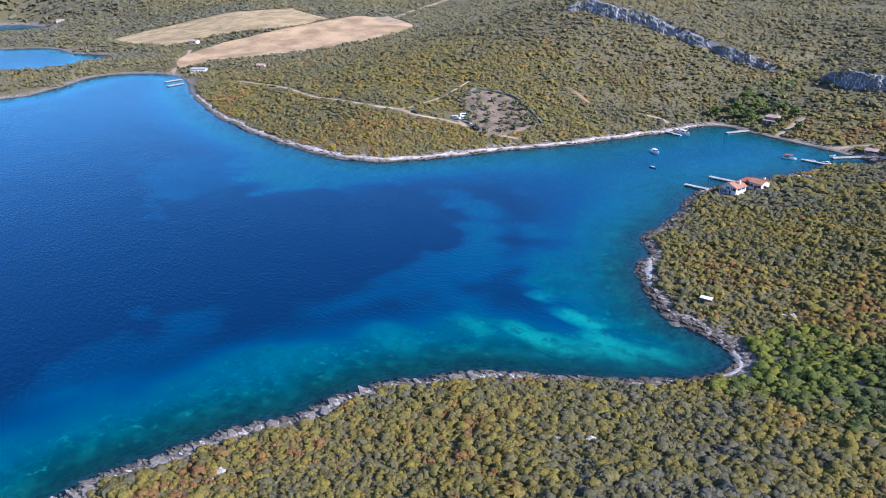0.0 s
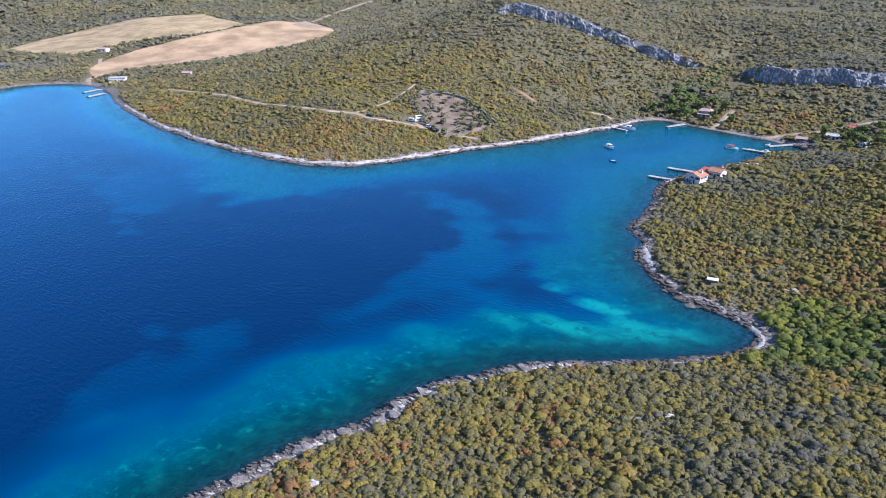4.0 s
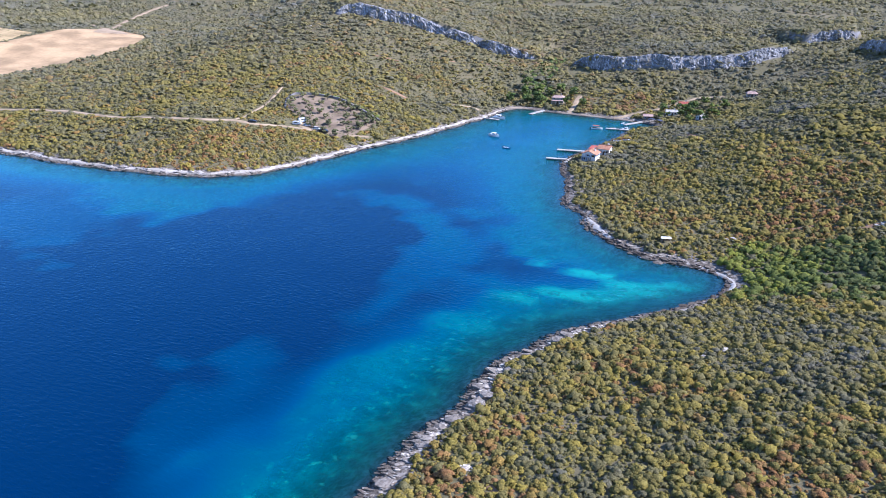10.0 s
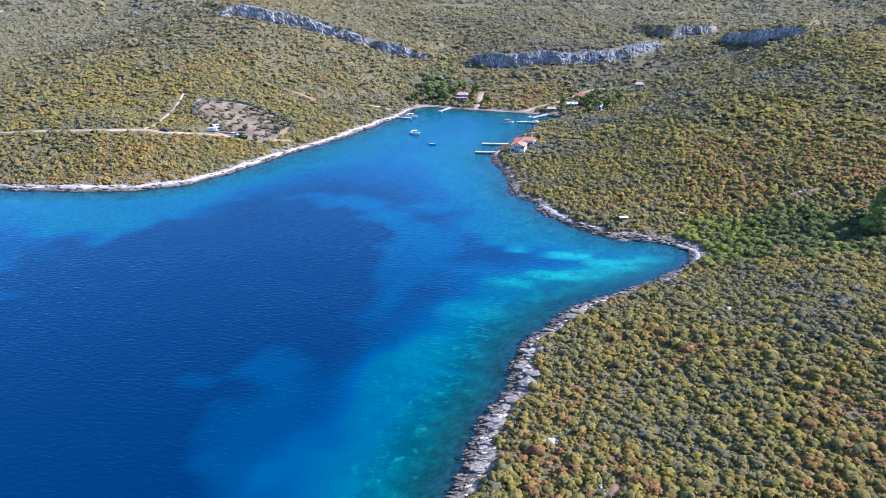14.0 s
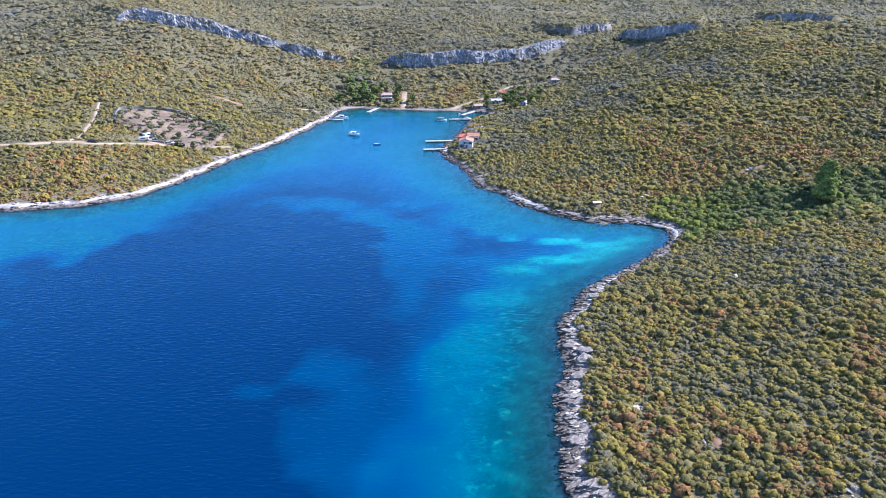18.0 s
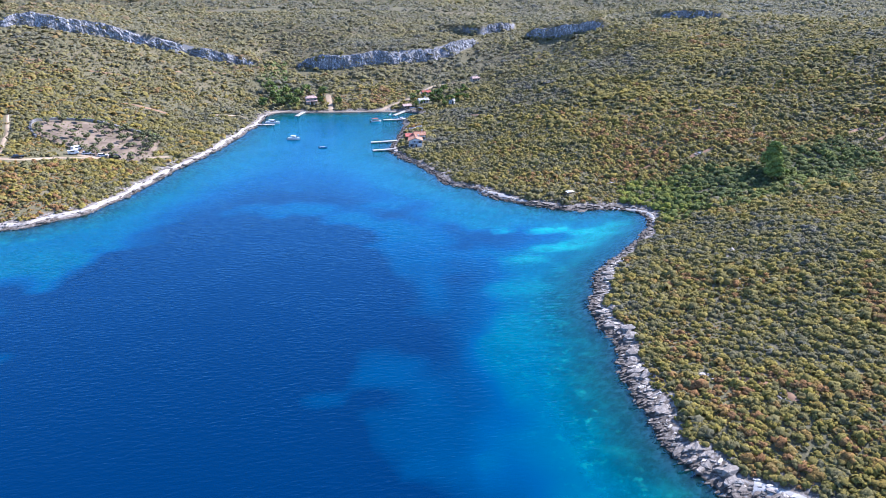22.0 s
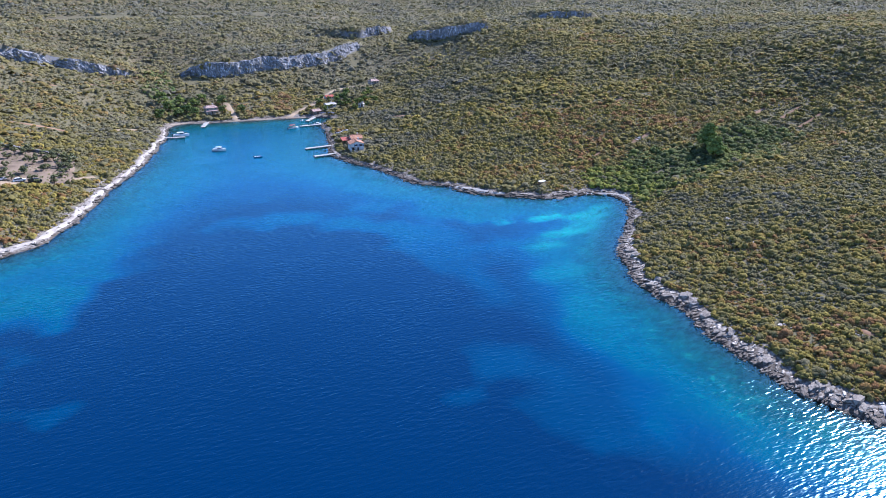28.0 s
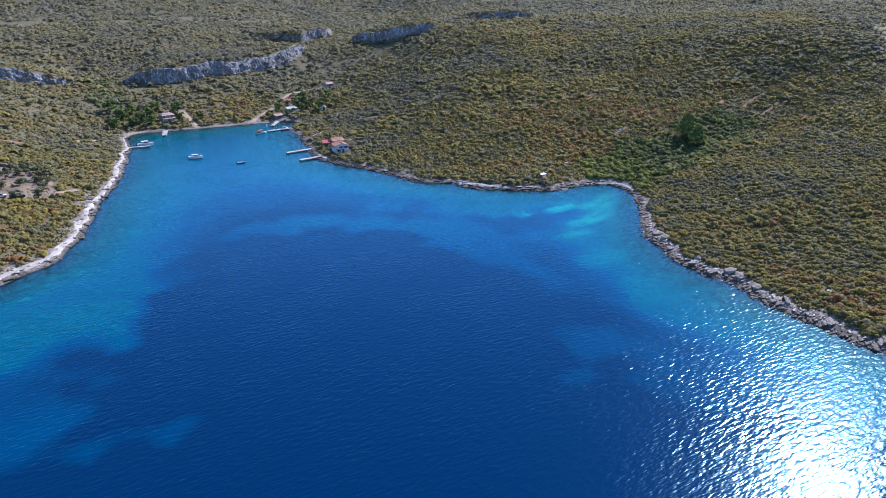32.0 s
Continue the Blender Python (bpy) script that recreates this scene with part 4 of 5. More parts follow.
# ---------------------------------------------------------------- houses


def window(parent, at, u, z, w, h, shutters=None):
    s = Shape()
    for a in ((u, u + 0.07, z, z + h), (u + w - 0.07, u + w, z, z + h), (u + 0.07, u + w - 0.07, z, z + 0.07), (u + 0.07, u + w - 0.07, z + h - 0.07, z + h)):
        s.add([at(p, t, q) for q in a[2:] for p, t in ((a[0], 0.08), (a[1], 0.08), (a[1], 0.2), (a[0], 0.2))], [(3, 2, 1, 0), (4, 5, 6, 7), (0, 1, 5, 4), (1, 2, 6, 5), (2, 3, 7, 6), (3, 0, 4, 7)])
    f = part("window", s, WHITEPAINT, parent, "white window frame with dark glass")
    g = Shape()
    g.add([at(p, t, q) for q in (z + 0.07, z + h - 0.07) for p, t in ((u + 0.07, 0.12), (u + w - 0.07, 0.12), (u + w - 0.07, 0.15), (u + 0.07, 0.15))], [(3, 2, 1, 0), (4, 5, 6, 7), (0, 1, 5, 4), (1, 2, 6, 5), (2, 3, 7, 6), (3, 0, 4, 7)])
    part("pane", g, GLASS, f)
    if shutters:
        for a, b in ((u - 0.5, u - 0.04), (u + w + 0.04, u + w + 0.5)):
            k = Shape()
            k.add([at(p, t, q) for q in (z, z + h) for p, t in ((a, -0.06), (b, -0.06), (b, -0.01), (a, -0.01))], [(3, 2, 1, 0), (4, 5, 6, 7), (0, 1, 5, 4), (1, 2, 6, 5), (2, 3, 7, 6), (3, 0, 4, 7)])
            part("shutter", k, shutters, parent)


def house(name, label, x, y, turn, w, d, wall_h, roof_h, wall_mat, roof_mat, front=(), side=(), ridge="x", group="", hip=0.0, chimney=True, shutters=None, door=None):
    """A house with its front to -y. front and side: windows (u, z, width, height) of the two walls that are seen."""
    base = lowest(x, y, w, d, turn) - 0.1
    h = thing(name, label, "house", x, y, base, turn, group)
    t = 0.3
    faces = {"south": (w, lambda u, q, z: (-w / 2 + u, -d / 2 + q, z), list(front)), "north": (w, lambda u, q, z: (w / 2 - u, d / 2 - q, z), []),
             "west": (d - 2 * t, lambda u, q, z: (-w / 2 + q, d / 2 - t - u, z), list(side)), "east": (d - 2 * t, lambda u, q, z: (w / 2 - q, -d / 2 + t + u, z), list(side))}
    for length, at, wins in faces.values():
        holes = [(u, u + a, z, z + b) for u, z, a, b in wins]
        is_front = at is faces["south"][1]
        if door and is_front:
            holes.append((door, door + 0.95, 0.05, 2.1))
        part("wall", Shape().wall(length, wall_h, t, holes, at), wall_mat, h)
        for u, z, a, b in wins:
            window(h, at, u, z, a, b, shutters)
        if door and is_front:
            q = [at(u, k, z) for z in (0.05, 2.1) for u, k in ((door, 0.1), (door + 0.95, 0.1), (door + 0.95, 0.16), (door, 0.16))]
            part("door", Shape().add(q, [(3, 2, 1, 0), (4, 5, 6, 7), (0, 1, 5, 4), (1, 2, 6, 5), (2, 3, 7, 6), (3, 0, 4, 7)]), DARKWOOD, h, "dark wooden door")
    part("floor_slab", Shape().box(-w / 2 + t, w / 2 - t, -d / 2 + t, d / 2 - t, 0, 0.12), CONCRETE, h)
    o = 0.4
    a, b = (w / 2 + o, d / 2 + o) if ridge == "x" else (d / 2 + o, w / 2 + o)
    turned = (lambda p: p) if ridge == "x" else (lambda p: (-p[1], p[0], p[2]))
    drop = roof_h * o / (b - o)
    for sgn in (-1, 1):
        lo, hi = wall_h - drop, wall_h + roof_h
        top = [(-a, sgn * b, lo), (a, sgn * b, lo), (a - hip, 0, hi), (-a + hip, 0, hi)]
        q = [(px, py, pz) for px, py, pz in top] + [(px, py, pz + 0.2) for px, py, pz in top]
        f = [(0, 1, 2, 3), (7, 6, 5, 4), (0, 4, 5, 1), (1, 5, 6, 2), (2, 6, 7, 3), (3, 7, 4, 0)]
        part("roof", Shape().add([turned(p) for p in q], f), roof_mat, h)
        if hip:
            tri = [(sgn * a, -b, lo), (sgn * a, b, lo), (sgn * (a - hip), 0, hi)]
            q = tri + [(px, py, pz + 0.2) for px, py, pz in tri]
            part("roof", Shape().add([turned(p) for p in q], [(0, 1, 2), (5, 4, 3), (0, 3, 4, 1), (1, 4, 5, 2), (2, 5, 3, 0)]), roof_mat, h)
        else:
            g = [(sgn * (a - o) - sgn * 0.02, -b + o, wall_h), (sgn * (a - o) - sgn * 0.02, b - o, wall_h), (sgn * (a - o) - sgn * 0.02, 0, wall_h + roof_h)]
            g2 = [(px - sgn * 0.28, py, pz) for px, py, pz in g]
            part("gable", Shape().add([turned(p) for p in g + g2], [(0, 1, 2), (5, 4, 3), (0, 3, 4, 1), (1, 4, 5, 2), (2, 5, 3, 0)]), wall_mat, h)
    part("ridge_cap", Shape().tube(turned((-a + hip, 0, wall_h + roof_h + 0.2)), turned((a - hip, 0, wall_h + roof_h + 0.2)), 0.16), roof_mat, h)
    if chimney:
        c = part("chimney", Shape().box(w * 0.18, w * 0.18 + 0.6, d * 0.1, d * 0.1 + 0.6, wall_h + roof_h * 0.5, wall_h + roof_h + 0.9), wall_mat, h)
        part("chimney_cap", Shape().box(w * 0.18 - 0.1, w * 0.18 + 0.7, d * 0.1 - 0.1, d * 0.1 + 0.7, wall_h + roof_h + 0.9, wall_h + roof_h + 1.02), CONCRETE, c)
    m = 1.5
    aa = radians(turn)
    BARE.append((np.array([(x + u * math.cos(aa) - v * math.sin(aa), y + u * math.sin(aa) + v * math.cos(aa)) for u, v in ((-w / 2 - m, -d / 2 - m - 2), (w / 2 + m, -d / 2 - m - 2), (w / 2 + m, d / 2 + m), (-w / 2 - m, d / 2 + m))]), None))
    return h


ha = house("holiday_house", "white two-storey house with orange tile roof by the piers", 20.6, 2.4, -6, 6.4, 6.2, 3.5, 1.2, PLASTER, ORANGETILE,
           front=((0.7, 0.5, 1.2, 1.2), (2.2, 2.3, 1.0, 1.0), (4.6, 2.2, 1.2, 1.1)), side=((1.0, 2.3, 1.0, 1.0), (3.6, 2.3, 1.0, 1.0)), ridge="y", shutters=BLUEPAINT, door=3.2, group="shore houses")
part("terrace", Shape().box(-3.4, 3.2, -5.8, -3.1, -1.0, 0.3), CONCRETE, ha, "pale concrete terrace")
part("balcony", Shape().box(-3.2, 0.9, -4.4, -3.1, 2.0, 2.12), CONCRETE, ha)
for k in (-3.1, -1.2, 0.8):
    part("balcony_post", Shape().box(k - 0.08, k + 0.08, -4.35, -4.19, 0.3, 2.0), WHITEPAINT, ha)
part("balcony_rail", Shape().box(-3.2, 0.9, -4.4, -4.35, 2.9, 2.96).box(-3.2, -3.15, -4.35, -3.1, 2.9, 2.96).box(0.85, 0.9, -4.35, -3.1, 2.9, 2.96).box(-3.2, -3.15, -4.4, -4.35, 2.12, 2.9).box(0.85, 0.9, -4.4, -4.35, 2.12, 2.9).box(-1.2, -1.15, -4.4, -4.35, 2.12, 2.9), STEEL, ha)
hb = house("holiday_house", "white house with orange roof beside a red tiled porch", 24.4, 14.6, -4, 5.4, 5.6, 3.2, 1.1, PLASTER, ORANGETILE,
           front=((0.5, 1.3, 1.0, 1.1), (3.7, 1.3, 1.1, 1.1)), side=((1.6, 1.3, 1.1, 1.1),), ridge="x", shutters=WOOD, door=2.4, group="shore houses")
part("porch_roof", Shape().loft([[(-7.2, -2.8, 2.5), (-7.2, 2.8, 3.0), (-7.2, 2.8, 3.15), (-7.2, -2.8, 2.65)], [(-2.9, -2.8, 2.5), (-2.9, 2.8, 3.0), (-2.9, 2.8, 3.15), (-2.9, -2.8, 2.65)]]), REDTILE, hb, "red tiled porch roof")
for px in (-7.0, -5.0):
    for py in (-2.6, 2.6):
        part("porch_post", Shape().box(px, px + 0.18, py - 0.09, py + 0.09, -0.8, 2.5 + (0.4 if py > 0 else 0)), WOOD, hb)
part("terrace", Shape().box(-7.4, -2.75, -3.2, 3.0, -1.0, 0.15), CONCRETE, hb)
hf = house("stone_house", "stone house with faded pink roof among green trees", -30.2, 130.0, 8, 7.0, 5.4, 3.7, 1.0, STONEWALL, PINKTILE,
           front=((0.6, 2.4, 1.1, 1.0), (5.2, 2.4, 1.1, 1.0)), side=((1.8, 2.4, 1.0, 1.0),), ridge="x", hip=1.6, door=3.0, shutters=None)
part("veranda_roof", Shape().loft([[(-3.7, -4.9, 1.95), (-3.7, -2.72, 2.25), (-3.7, -2.72, 2.35), (-3.7, -4.9, 2.05)], [(3.7, -4.9, 1.95), (3.7, -2.72, 2.25), (3.7, -2.72, 2.35), (3.7, -4.9, 2.05)]]), PINKTILE, hf)
for px in (-3.5, -1.2, 1.2, 3.5):
    part("veranda_post", Shape().box(px - 0.1, px + 0.1, -4.8, -4.6, -1.2, 1.97), PLASTER, hf)
house("cottage", "lone cottage with a red hip roof on the slope", 83.0, 152.5, 10, 6.0, 4.6, 2.3, 1.0, STONEWALL, PINKTILE, front=((0.7, 0.9, 0.9, 1.0), (4.3, 0.9, 1.0, 1.0)), side=((1.4, 0.9, 0.9, 0.9),), hip=1.4, door=2.5, group="inlet cottages")
house("cottage", "small white hut under a bright red tile roof", 46.0, 137.0, 14, 5.4, 4.0, 2.0, 0.8, PLASTER, REDTILE, front=((0.7, 0.8, 0.9, 0.9), (3.8, 0.8, 0.9, 0.9)), side=((1.2, 0.8, 0.9, 0.8),), door=2.2, group="inlet cottages")
house("cottage", "low building with grey tile roof among bushes", 41.5, 119.5, 14, 6.6, 4.6, 2.2, 0.8, PLASTER, GREYTILE, front=((0.9, 0.9, 1.1, 1.0), (4.6, 0.9, 1.2, 1.0)), side=((1.4, 0.9, 1.0, 0.9),), door=3.0, group="inlet cottages")
house("cottage", "small white-gabled hut with dark grey roof", 58.6, 108.0, -25, 3.6, 3.2, 2.1, 0.8, PLASTER, GREYTILE, front=((0.5, 0.9, 0.8, 0.9),), side=((1.0, 0.9, 0.8, 0.9),), ridge="y", door=2.0, group="inlet cottages")
house("boat_shed", "brown wooden boat shed at the inlet shore", 29.5, 109.5, 12, 5.0, 3.8, 2.3, 0.8, WOOD, PINKTILE, front=((0.6, 0.9, 1.0, 0.9),), side=(), door=2.6, chimney=False)
house("cottage", "white flat holiday house at the end of the bay", -417.0, -45.0, 52, 12.0, 7.0, 3.4, 0.7, PLASTER, CONCRETE, front=((1.2, 1.0, 1.6, 1.3), (4.2, 1.0, 1.6, 1.3), (9.0, 1.0, 1.6, 1.3)), side=((2.0, 1.0, 1.2, 1.1),), door=7.0, chimney=False, hip=1.0, group="far cottages")
house("ruin", "small reddish roofed ruin in the scrub", -373.0, -11.0, 40, 6.0, 4.6, 2.2, 0.9, STONEWALL, PINKTILE, front=((0.8, 0.8, 1.0, 1.0),), side=(), chimney=False, group="far cottages")
house("farm_hut", "white farm hut between vineyard and field", -545.0, 0.0, 30, 9.0, 6.0, 3.0, 1.0, PLASTER, PINKTILE, front=((1.0, 1.0, 1.4, 1.2), (6.0, 1.0, 1.4, 1.2)), side=(), door=3.4, chimney=False, group="far cottages")
house("cottage", "pale houses on the shore of the far bay", -925.0, -60.0, 70, 16.0, 9.0, 4.5, 1.4, PLASTER, PINKTILE, front=((2.0, 1.4, 1.6, 1.4), (8.0, 1.4, 1.6, 1.4)), side=(), chimney=False, group="far cottages")
house("cottage", "pale houses on the shore of the far bay", -960.0, -30.0, 60, 14.0, 9.0, 4.5, 1.4, PLASTER, PINKTILE, front=((2.0, 1.4, 1.6, 1.4), (8.0, 1.4, 1.6, 1.4)), side=(), chimney=False, group="far cottages")

sh = thing("shelter", "open shelter with white metal sheet roof in the scrub", "shed", 66.6, -91.2, None, 16)
part("roof_sheet", Shape().loft([[(-1.6, -0.8, 1.3), (-1.6, 0.8, 1.5), (-1.6, 0.8, 1.56), (-1.6, -0.8, 1.36)], [(1.6, -0.8, 1.3), (1.6, 0.8, 1.5), (1.6, 0.8, 1.56), (1.6, -0.8, 1.36)]]), SHEETMETAL, sh, "white metal roof sheet")
for px in (-1.45, 1.45):
    for py in (-0.7, 0.7):
        part("post", Shape().tube((px, py, -0.4), (px, py, 1.4 + py * 0.12), 0.06), WOOD, sh)
part("back_panel", Shape().box(-1.4, 1.4, 0.72, 0.77, -0.2, 1.3), WOOD, sh)
BARE.append((np.array([(64.8, -93), (68.4, -92.4), (68.2, -89.8), (64.6, -90.2)]), None))

# ---------------------------------------------------------------- piers


def pier(label, a, b, width, top=0.62, kind="concrete", group="piers"):
    a, b = np.array(a, float), np.array(b, float)
    L = float(np.linalg.norm(b - a))
    ang = math.degrees(math.atan2(b[1] - a[1], b[0] - a[0]))
    p = thing("pier", label, "pier", a[0], a[1], 0.0, ang, group)
    step = L / max(1, round(L / 2.6))
    for k in range(max(1, round(L / 2.6))):
        part("deck_slab", Shape().box(k * step + 0.02, (k + 1) * step - 0.02, -width / 2, width / 2, top - 0.35, top - 0.02 * (k % 2)), CONCRETE if kind == "concrete" else WOOD, p)
    for k in range(int(L / 4) + 1):
        for s in (-1, 1):
            z = float(height_at(*(a + (b - a) * (k * 4 + 0.4) / L))) - 0.3
            part("pile", Shape().tube((k * 4 + 0.4, s * (width / 2 - 0.25), min(z, -0.5)), (k * 4 + 0.4, s * (width / 2 - 0.25), top - 0.35), 0.2), CONCRETE, p)
    for k in (0.3, L * 0.5):
        part("bollard", Shape().tube((k, width / 2 - 0.2, top - 0.02), (k, width / 2 - 0.2, top + 0.28), 0.09), STEEL, p)
    return p


pier("narrow pale concrete pier in front of the white house", (-0.4, 1.6), (11.0, 3.2), 2.3)
pier("second pale concrete pier beside the shore houses", (0.0, 19.6), (14.0, 21.2), 2.4)
pier("stone pier reaching into the inlet", (-39.2, 99.6), (-34.0, 117.5), 2.4)
pier("low concrete jetty with moored motorboats", (11.6, 77.8), (25.5, 78.6), 2.0)
pier("short concrete jetty below the huts", (19.4, 92.0), (27.0, 103.5), 2.2)
pier("small dock on the western inlet shore", (-51.0, 75.6), (-64.0, 77.8), 1.8)
pier("distant concrete jetty at the end of the bay", (-378.0, -84.0), (-384.0, -70.0), 3.0)
pier("distant concrete jetty at the end of the bay", (-398.0, -79.0), (-404.0, -64.0), 3.0)
qa = thing("quay", "stone quay joining pier and house terrace", "quay", 9.5, 2.0, 0.0)
part("quay_wall", Shape().prism([(0.0, -4.5), (4.6, -6.0), (6.0, 2.0), (4.5, 5.0), (1.0, 4.0)], -0.8, 0.75), CONCRETE, qa)
part("quay_paving", Shape().prism([(0.25, -4.2), (4.4, -5.6), (5.7, 1.9), (4.3, 4.7), (1.2, 3.7)], 0.75, 0.82), STONEWALL, qa)

# ---------------------------------------------------------------- boats


def hull(L, B, H, draft=0.35):
    rings = []
    for k in range(9):
        t = k / 8
        x = -L / 2 + L * t
        w = B / 2 * (0.86 + 0.14 * math.sin(min(t * 2.2, 1) * 1.57)) * (1 - max(0, (t - 0.45) / 0.55) ** 2.2 * 0.98)
        sheer = H * (0.85 + 0.35 * t * t)
        keel = -draft * (1 - max(0, (t - 0.7) / 0.3) ** 2)
        rings.append([(x, -w, sheer), (x, -w * 0.92, sheer * 0.4), (x, -w * 0.55, keel * 0.5), (x, 0, keel), (x, w * 0.55, keel * 0.5), (x, w * 0.92, sheer * 0.4), (x, w, sheer)])
    return Shape().loft(rings)


def motor_cruiser(label, x, y, turn, L=6.4):
    k = L / 6.4
    b = thing("motorboat", label, "boat", x, y, 0.0, turn, "boats in the inlet")
    part("hull", hull(L, 2.4 * k, 1.0 * k), WHITEPAINT, b, "white fibreglass hull")
    part("deck", Shape().loft([[(-2.9 * k, -1.0 * k, 0.9 * k), (-2.9 * k, 1.0 * k, 0.9 * k), (-2.9 * k, 1.0 * k, 0.98 * k), (-2.9 * k, -1.0 * k, 0.98 * k)], [(0.9 * k, -1.08 * k, 0.97 * k), (0.9 * k, 1.08 * k, 0.97 * k), (0.9 * k, 1.08 * k, 1.05 * k), (0.9 * k, -1.08 * k, 1.05 * k)], [(2.7 * k, -0.3 * k, 1.12 * k), (2.7 * k, 0.3 * k, 1.12 * k), (2.7 * k, 0.3 * k, 1.2 * k), (2.7 * k, -0.3 * k, 1.2 * k)]]), WHITEPAINT, b)
    c = part("cabin", Shape().loft([[(-0.9 * k, -0.85 * k, 1.0 * k), (1.6 * k, -0.65 * k, 1.0 * k), (1.6 * k, 0.65 * k, 1.0 * k), (-0.9 * k, 0.85 * k, 1.0 * k)], [(-0.7 * k, -0.75 * k, 1.75 * k), (0.9 * k, -0.55 * k, 1.75 * k), (0.9 * k, 0.55 * k, 1.75 * k), (-0.7 * k, 0.75 * k, 1.75 * k)]]), WHITEPAINT, b)
    part("windscreen", Shape().loft([[(1.52 * k, -0.6 * k, 1.12 * k), (1.58 * k, -0.6 * k, 1.12 * k), (1.58 * k, 0.6 * k, 1.12 * k), (1.52 * k, 0.6 * k, 1.12 * k)], [(1.0 * k, -0.5 * k, 1.68 * k), (1.06 * k, -0.5 * k, 1.68 * k), (1.06 * k, 0.5 * k, 1.68 * k), (1.0 * k, 0.5 * k, 1.68 * k)]]), GLASS, c)
    part("side_window", Shape().box(-0.6 * k, 0.9 * k, -0.84 * k, -0.72 * k, 1.25 * k, 1.55 * k), GLASS, c)
    part("side_window", Shape().box(-0.6 * k, 0.9 * k, 0.72 * k, 0.84 * k, 1.25 * k, 1.55 * k), GLASS, c)
    part("hardtop", Shape().box(-1.7 * k, 0.9 * k, -0.9 * k, 0.9 * k, 1.78 * k, 1.86 * k, 0.04), WHITEPAINT, b)
    for s in (-1, 1):
        part("hardtop_post", Shape().tube((-1.6 * k, s * 0.8 * k, 0.95 * k), (-1.5 * k, s * 0.8 * k, 1.78 * k), 0.03), STEEL, b)
    part("outboard", Shape().box(-3.5 * k, -3.15 * k, -0.2 * k, 0.2 * k, 0.3 * k, 1.2 * k, 0.05), RUBBER, b)
    part("bow_rail", Shape().tube((1.0 * k, -1.0 * k, 1.45 * k), (2.9 * k, 0, 1.6 * k), 0.025).tube((1.0 * k, 1.0 * k, 1.45 * k), (2.9 * k, 0, 1.6 * k), 0.025).tube((1.0 * k, -1.0 * k, 1.0 * k), (1.0 * k, -1.0 * k, 1.45 * k), 0.02).tube((1.0 * k, 1.0 * k, 1.0 * k), (1.0 * k, 1.0 * k, 1.45 * k), 0.02), STEEL, b)
    return b


def open_boat(label, x, y, turn, L, mat, inner, canopy=None, z=0.0):
    k = L / 4.5
    b = thing("open_boat", label, "boat", x, y, z, turn, "boats in the inlet")
    part("hull", hull(L, 1.75 * k, 0.62 * k, 0.22), mat, b)
    part("cockpit", Shape().loft([[(-1.9 * k, -0.6 * k, 0.56 * k), (1.2 * k, -0.55 * k, 0.64 * k), (1.2 * k, 0.55 * k, 0.64 * k), (-1.9 * k, 0.6 * k, 0.56 * k)], [(-1.9 * k, -0.6 * k, 0.6 * k), (1.2 * k, -0.55 * k, 0.72 * k), (1.2 * k, 0.55 * k, 0.72 * k), (-1.9 * k, 0.6 * k, 0.6 * k)]]), inner, b)
    for px in (-1.0, 0.3):
        part("thwart", Shape().box(px * k, (px + 0.3) * k, -0.72 * k, 0.72 * k, 0.68 * k, 0.74 * k), WOOD, b)
    part("outboard", Shape().box(-2.55 * k, -2.25 * k, -0.15, 0.15, 0.1, 0.95, 0.04), RUBBER, b)
    if canopy:
        part("canopy", Shape().box(-1.7 * k, 0.9 * k, -0.8 * k, 0.8 * k, 2.0, 2.08, 0.05), canopy, b)
        for px in (-1.6, 0.8):
            for py in (-0.72, 0.72):
                part("canopy_post", Shape().tube((px * k, py * k, 0.55 * k), (px * k, py * k, 2.0), 0.03), STEEL, b)
    return b


motor_cruiser("white cabin motorboat at anchor in the inlet", -38.9, 35.6, -22, 6.8)
open_boat("small blue-and-white dinghy at a mooring", -24.3, 13.4, -12, 3.8, BLUEPAINT, WHITEPAINT)
motor_cruiser("white motor cruiser moored at the western dock", -52.4, 80.2, -8, 8.2)
open_boat("wooden fishing boat with an orange canopy", 7.2, 75.6, 10, 6.2, WHITEPAINT, WOOD, REDTILE)
open_boat("white dinghy tied to the low jetty", 15.2, 80.4, 5, 3.6, WHITEPAINT, WOOD)
motor_cruiser("small white motorboat tied to the low jetty", 22.4, 80.0, 185, 4.6)
open_boat("white rowing boat tied by the short jetty", 17.5, 96.5, 60, 3.4, WHITEPAINT, BLUEPAINT)
open_boat("white boat pulled up on land near the houses", 24.6, 44.2, 20, 4.2, WHITEPAINT, DARKCLOTH, None, float(height_at(24.6, 44.2)) + 0.2)
open_boat("white boat pulled up on land near the houses", 28.6, 46.4, 12, 3.6, WHITEPAINT, DARKCLOTH, None, float(height_at(28.6, 46.4)) + 0.2)
BARE.append((np.array([(21.5, 42), (30, 43), (31, 49), (22, 48)]), None))
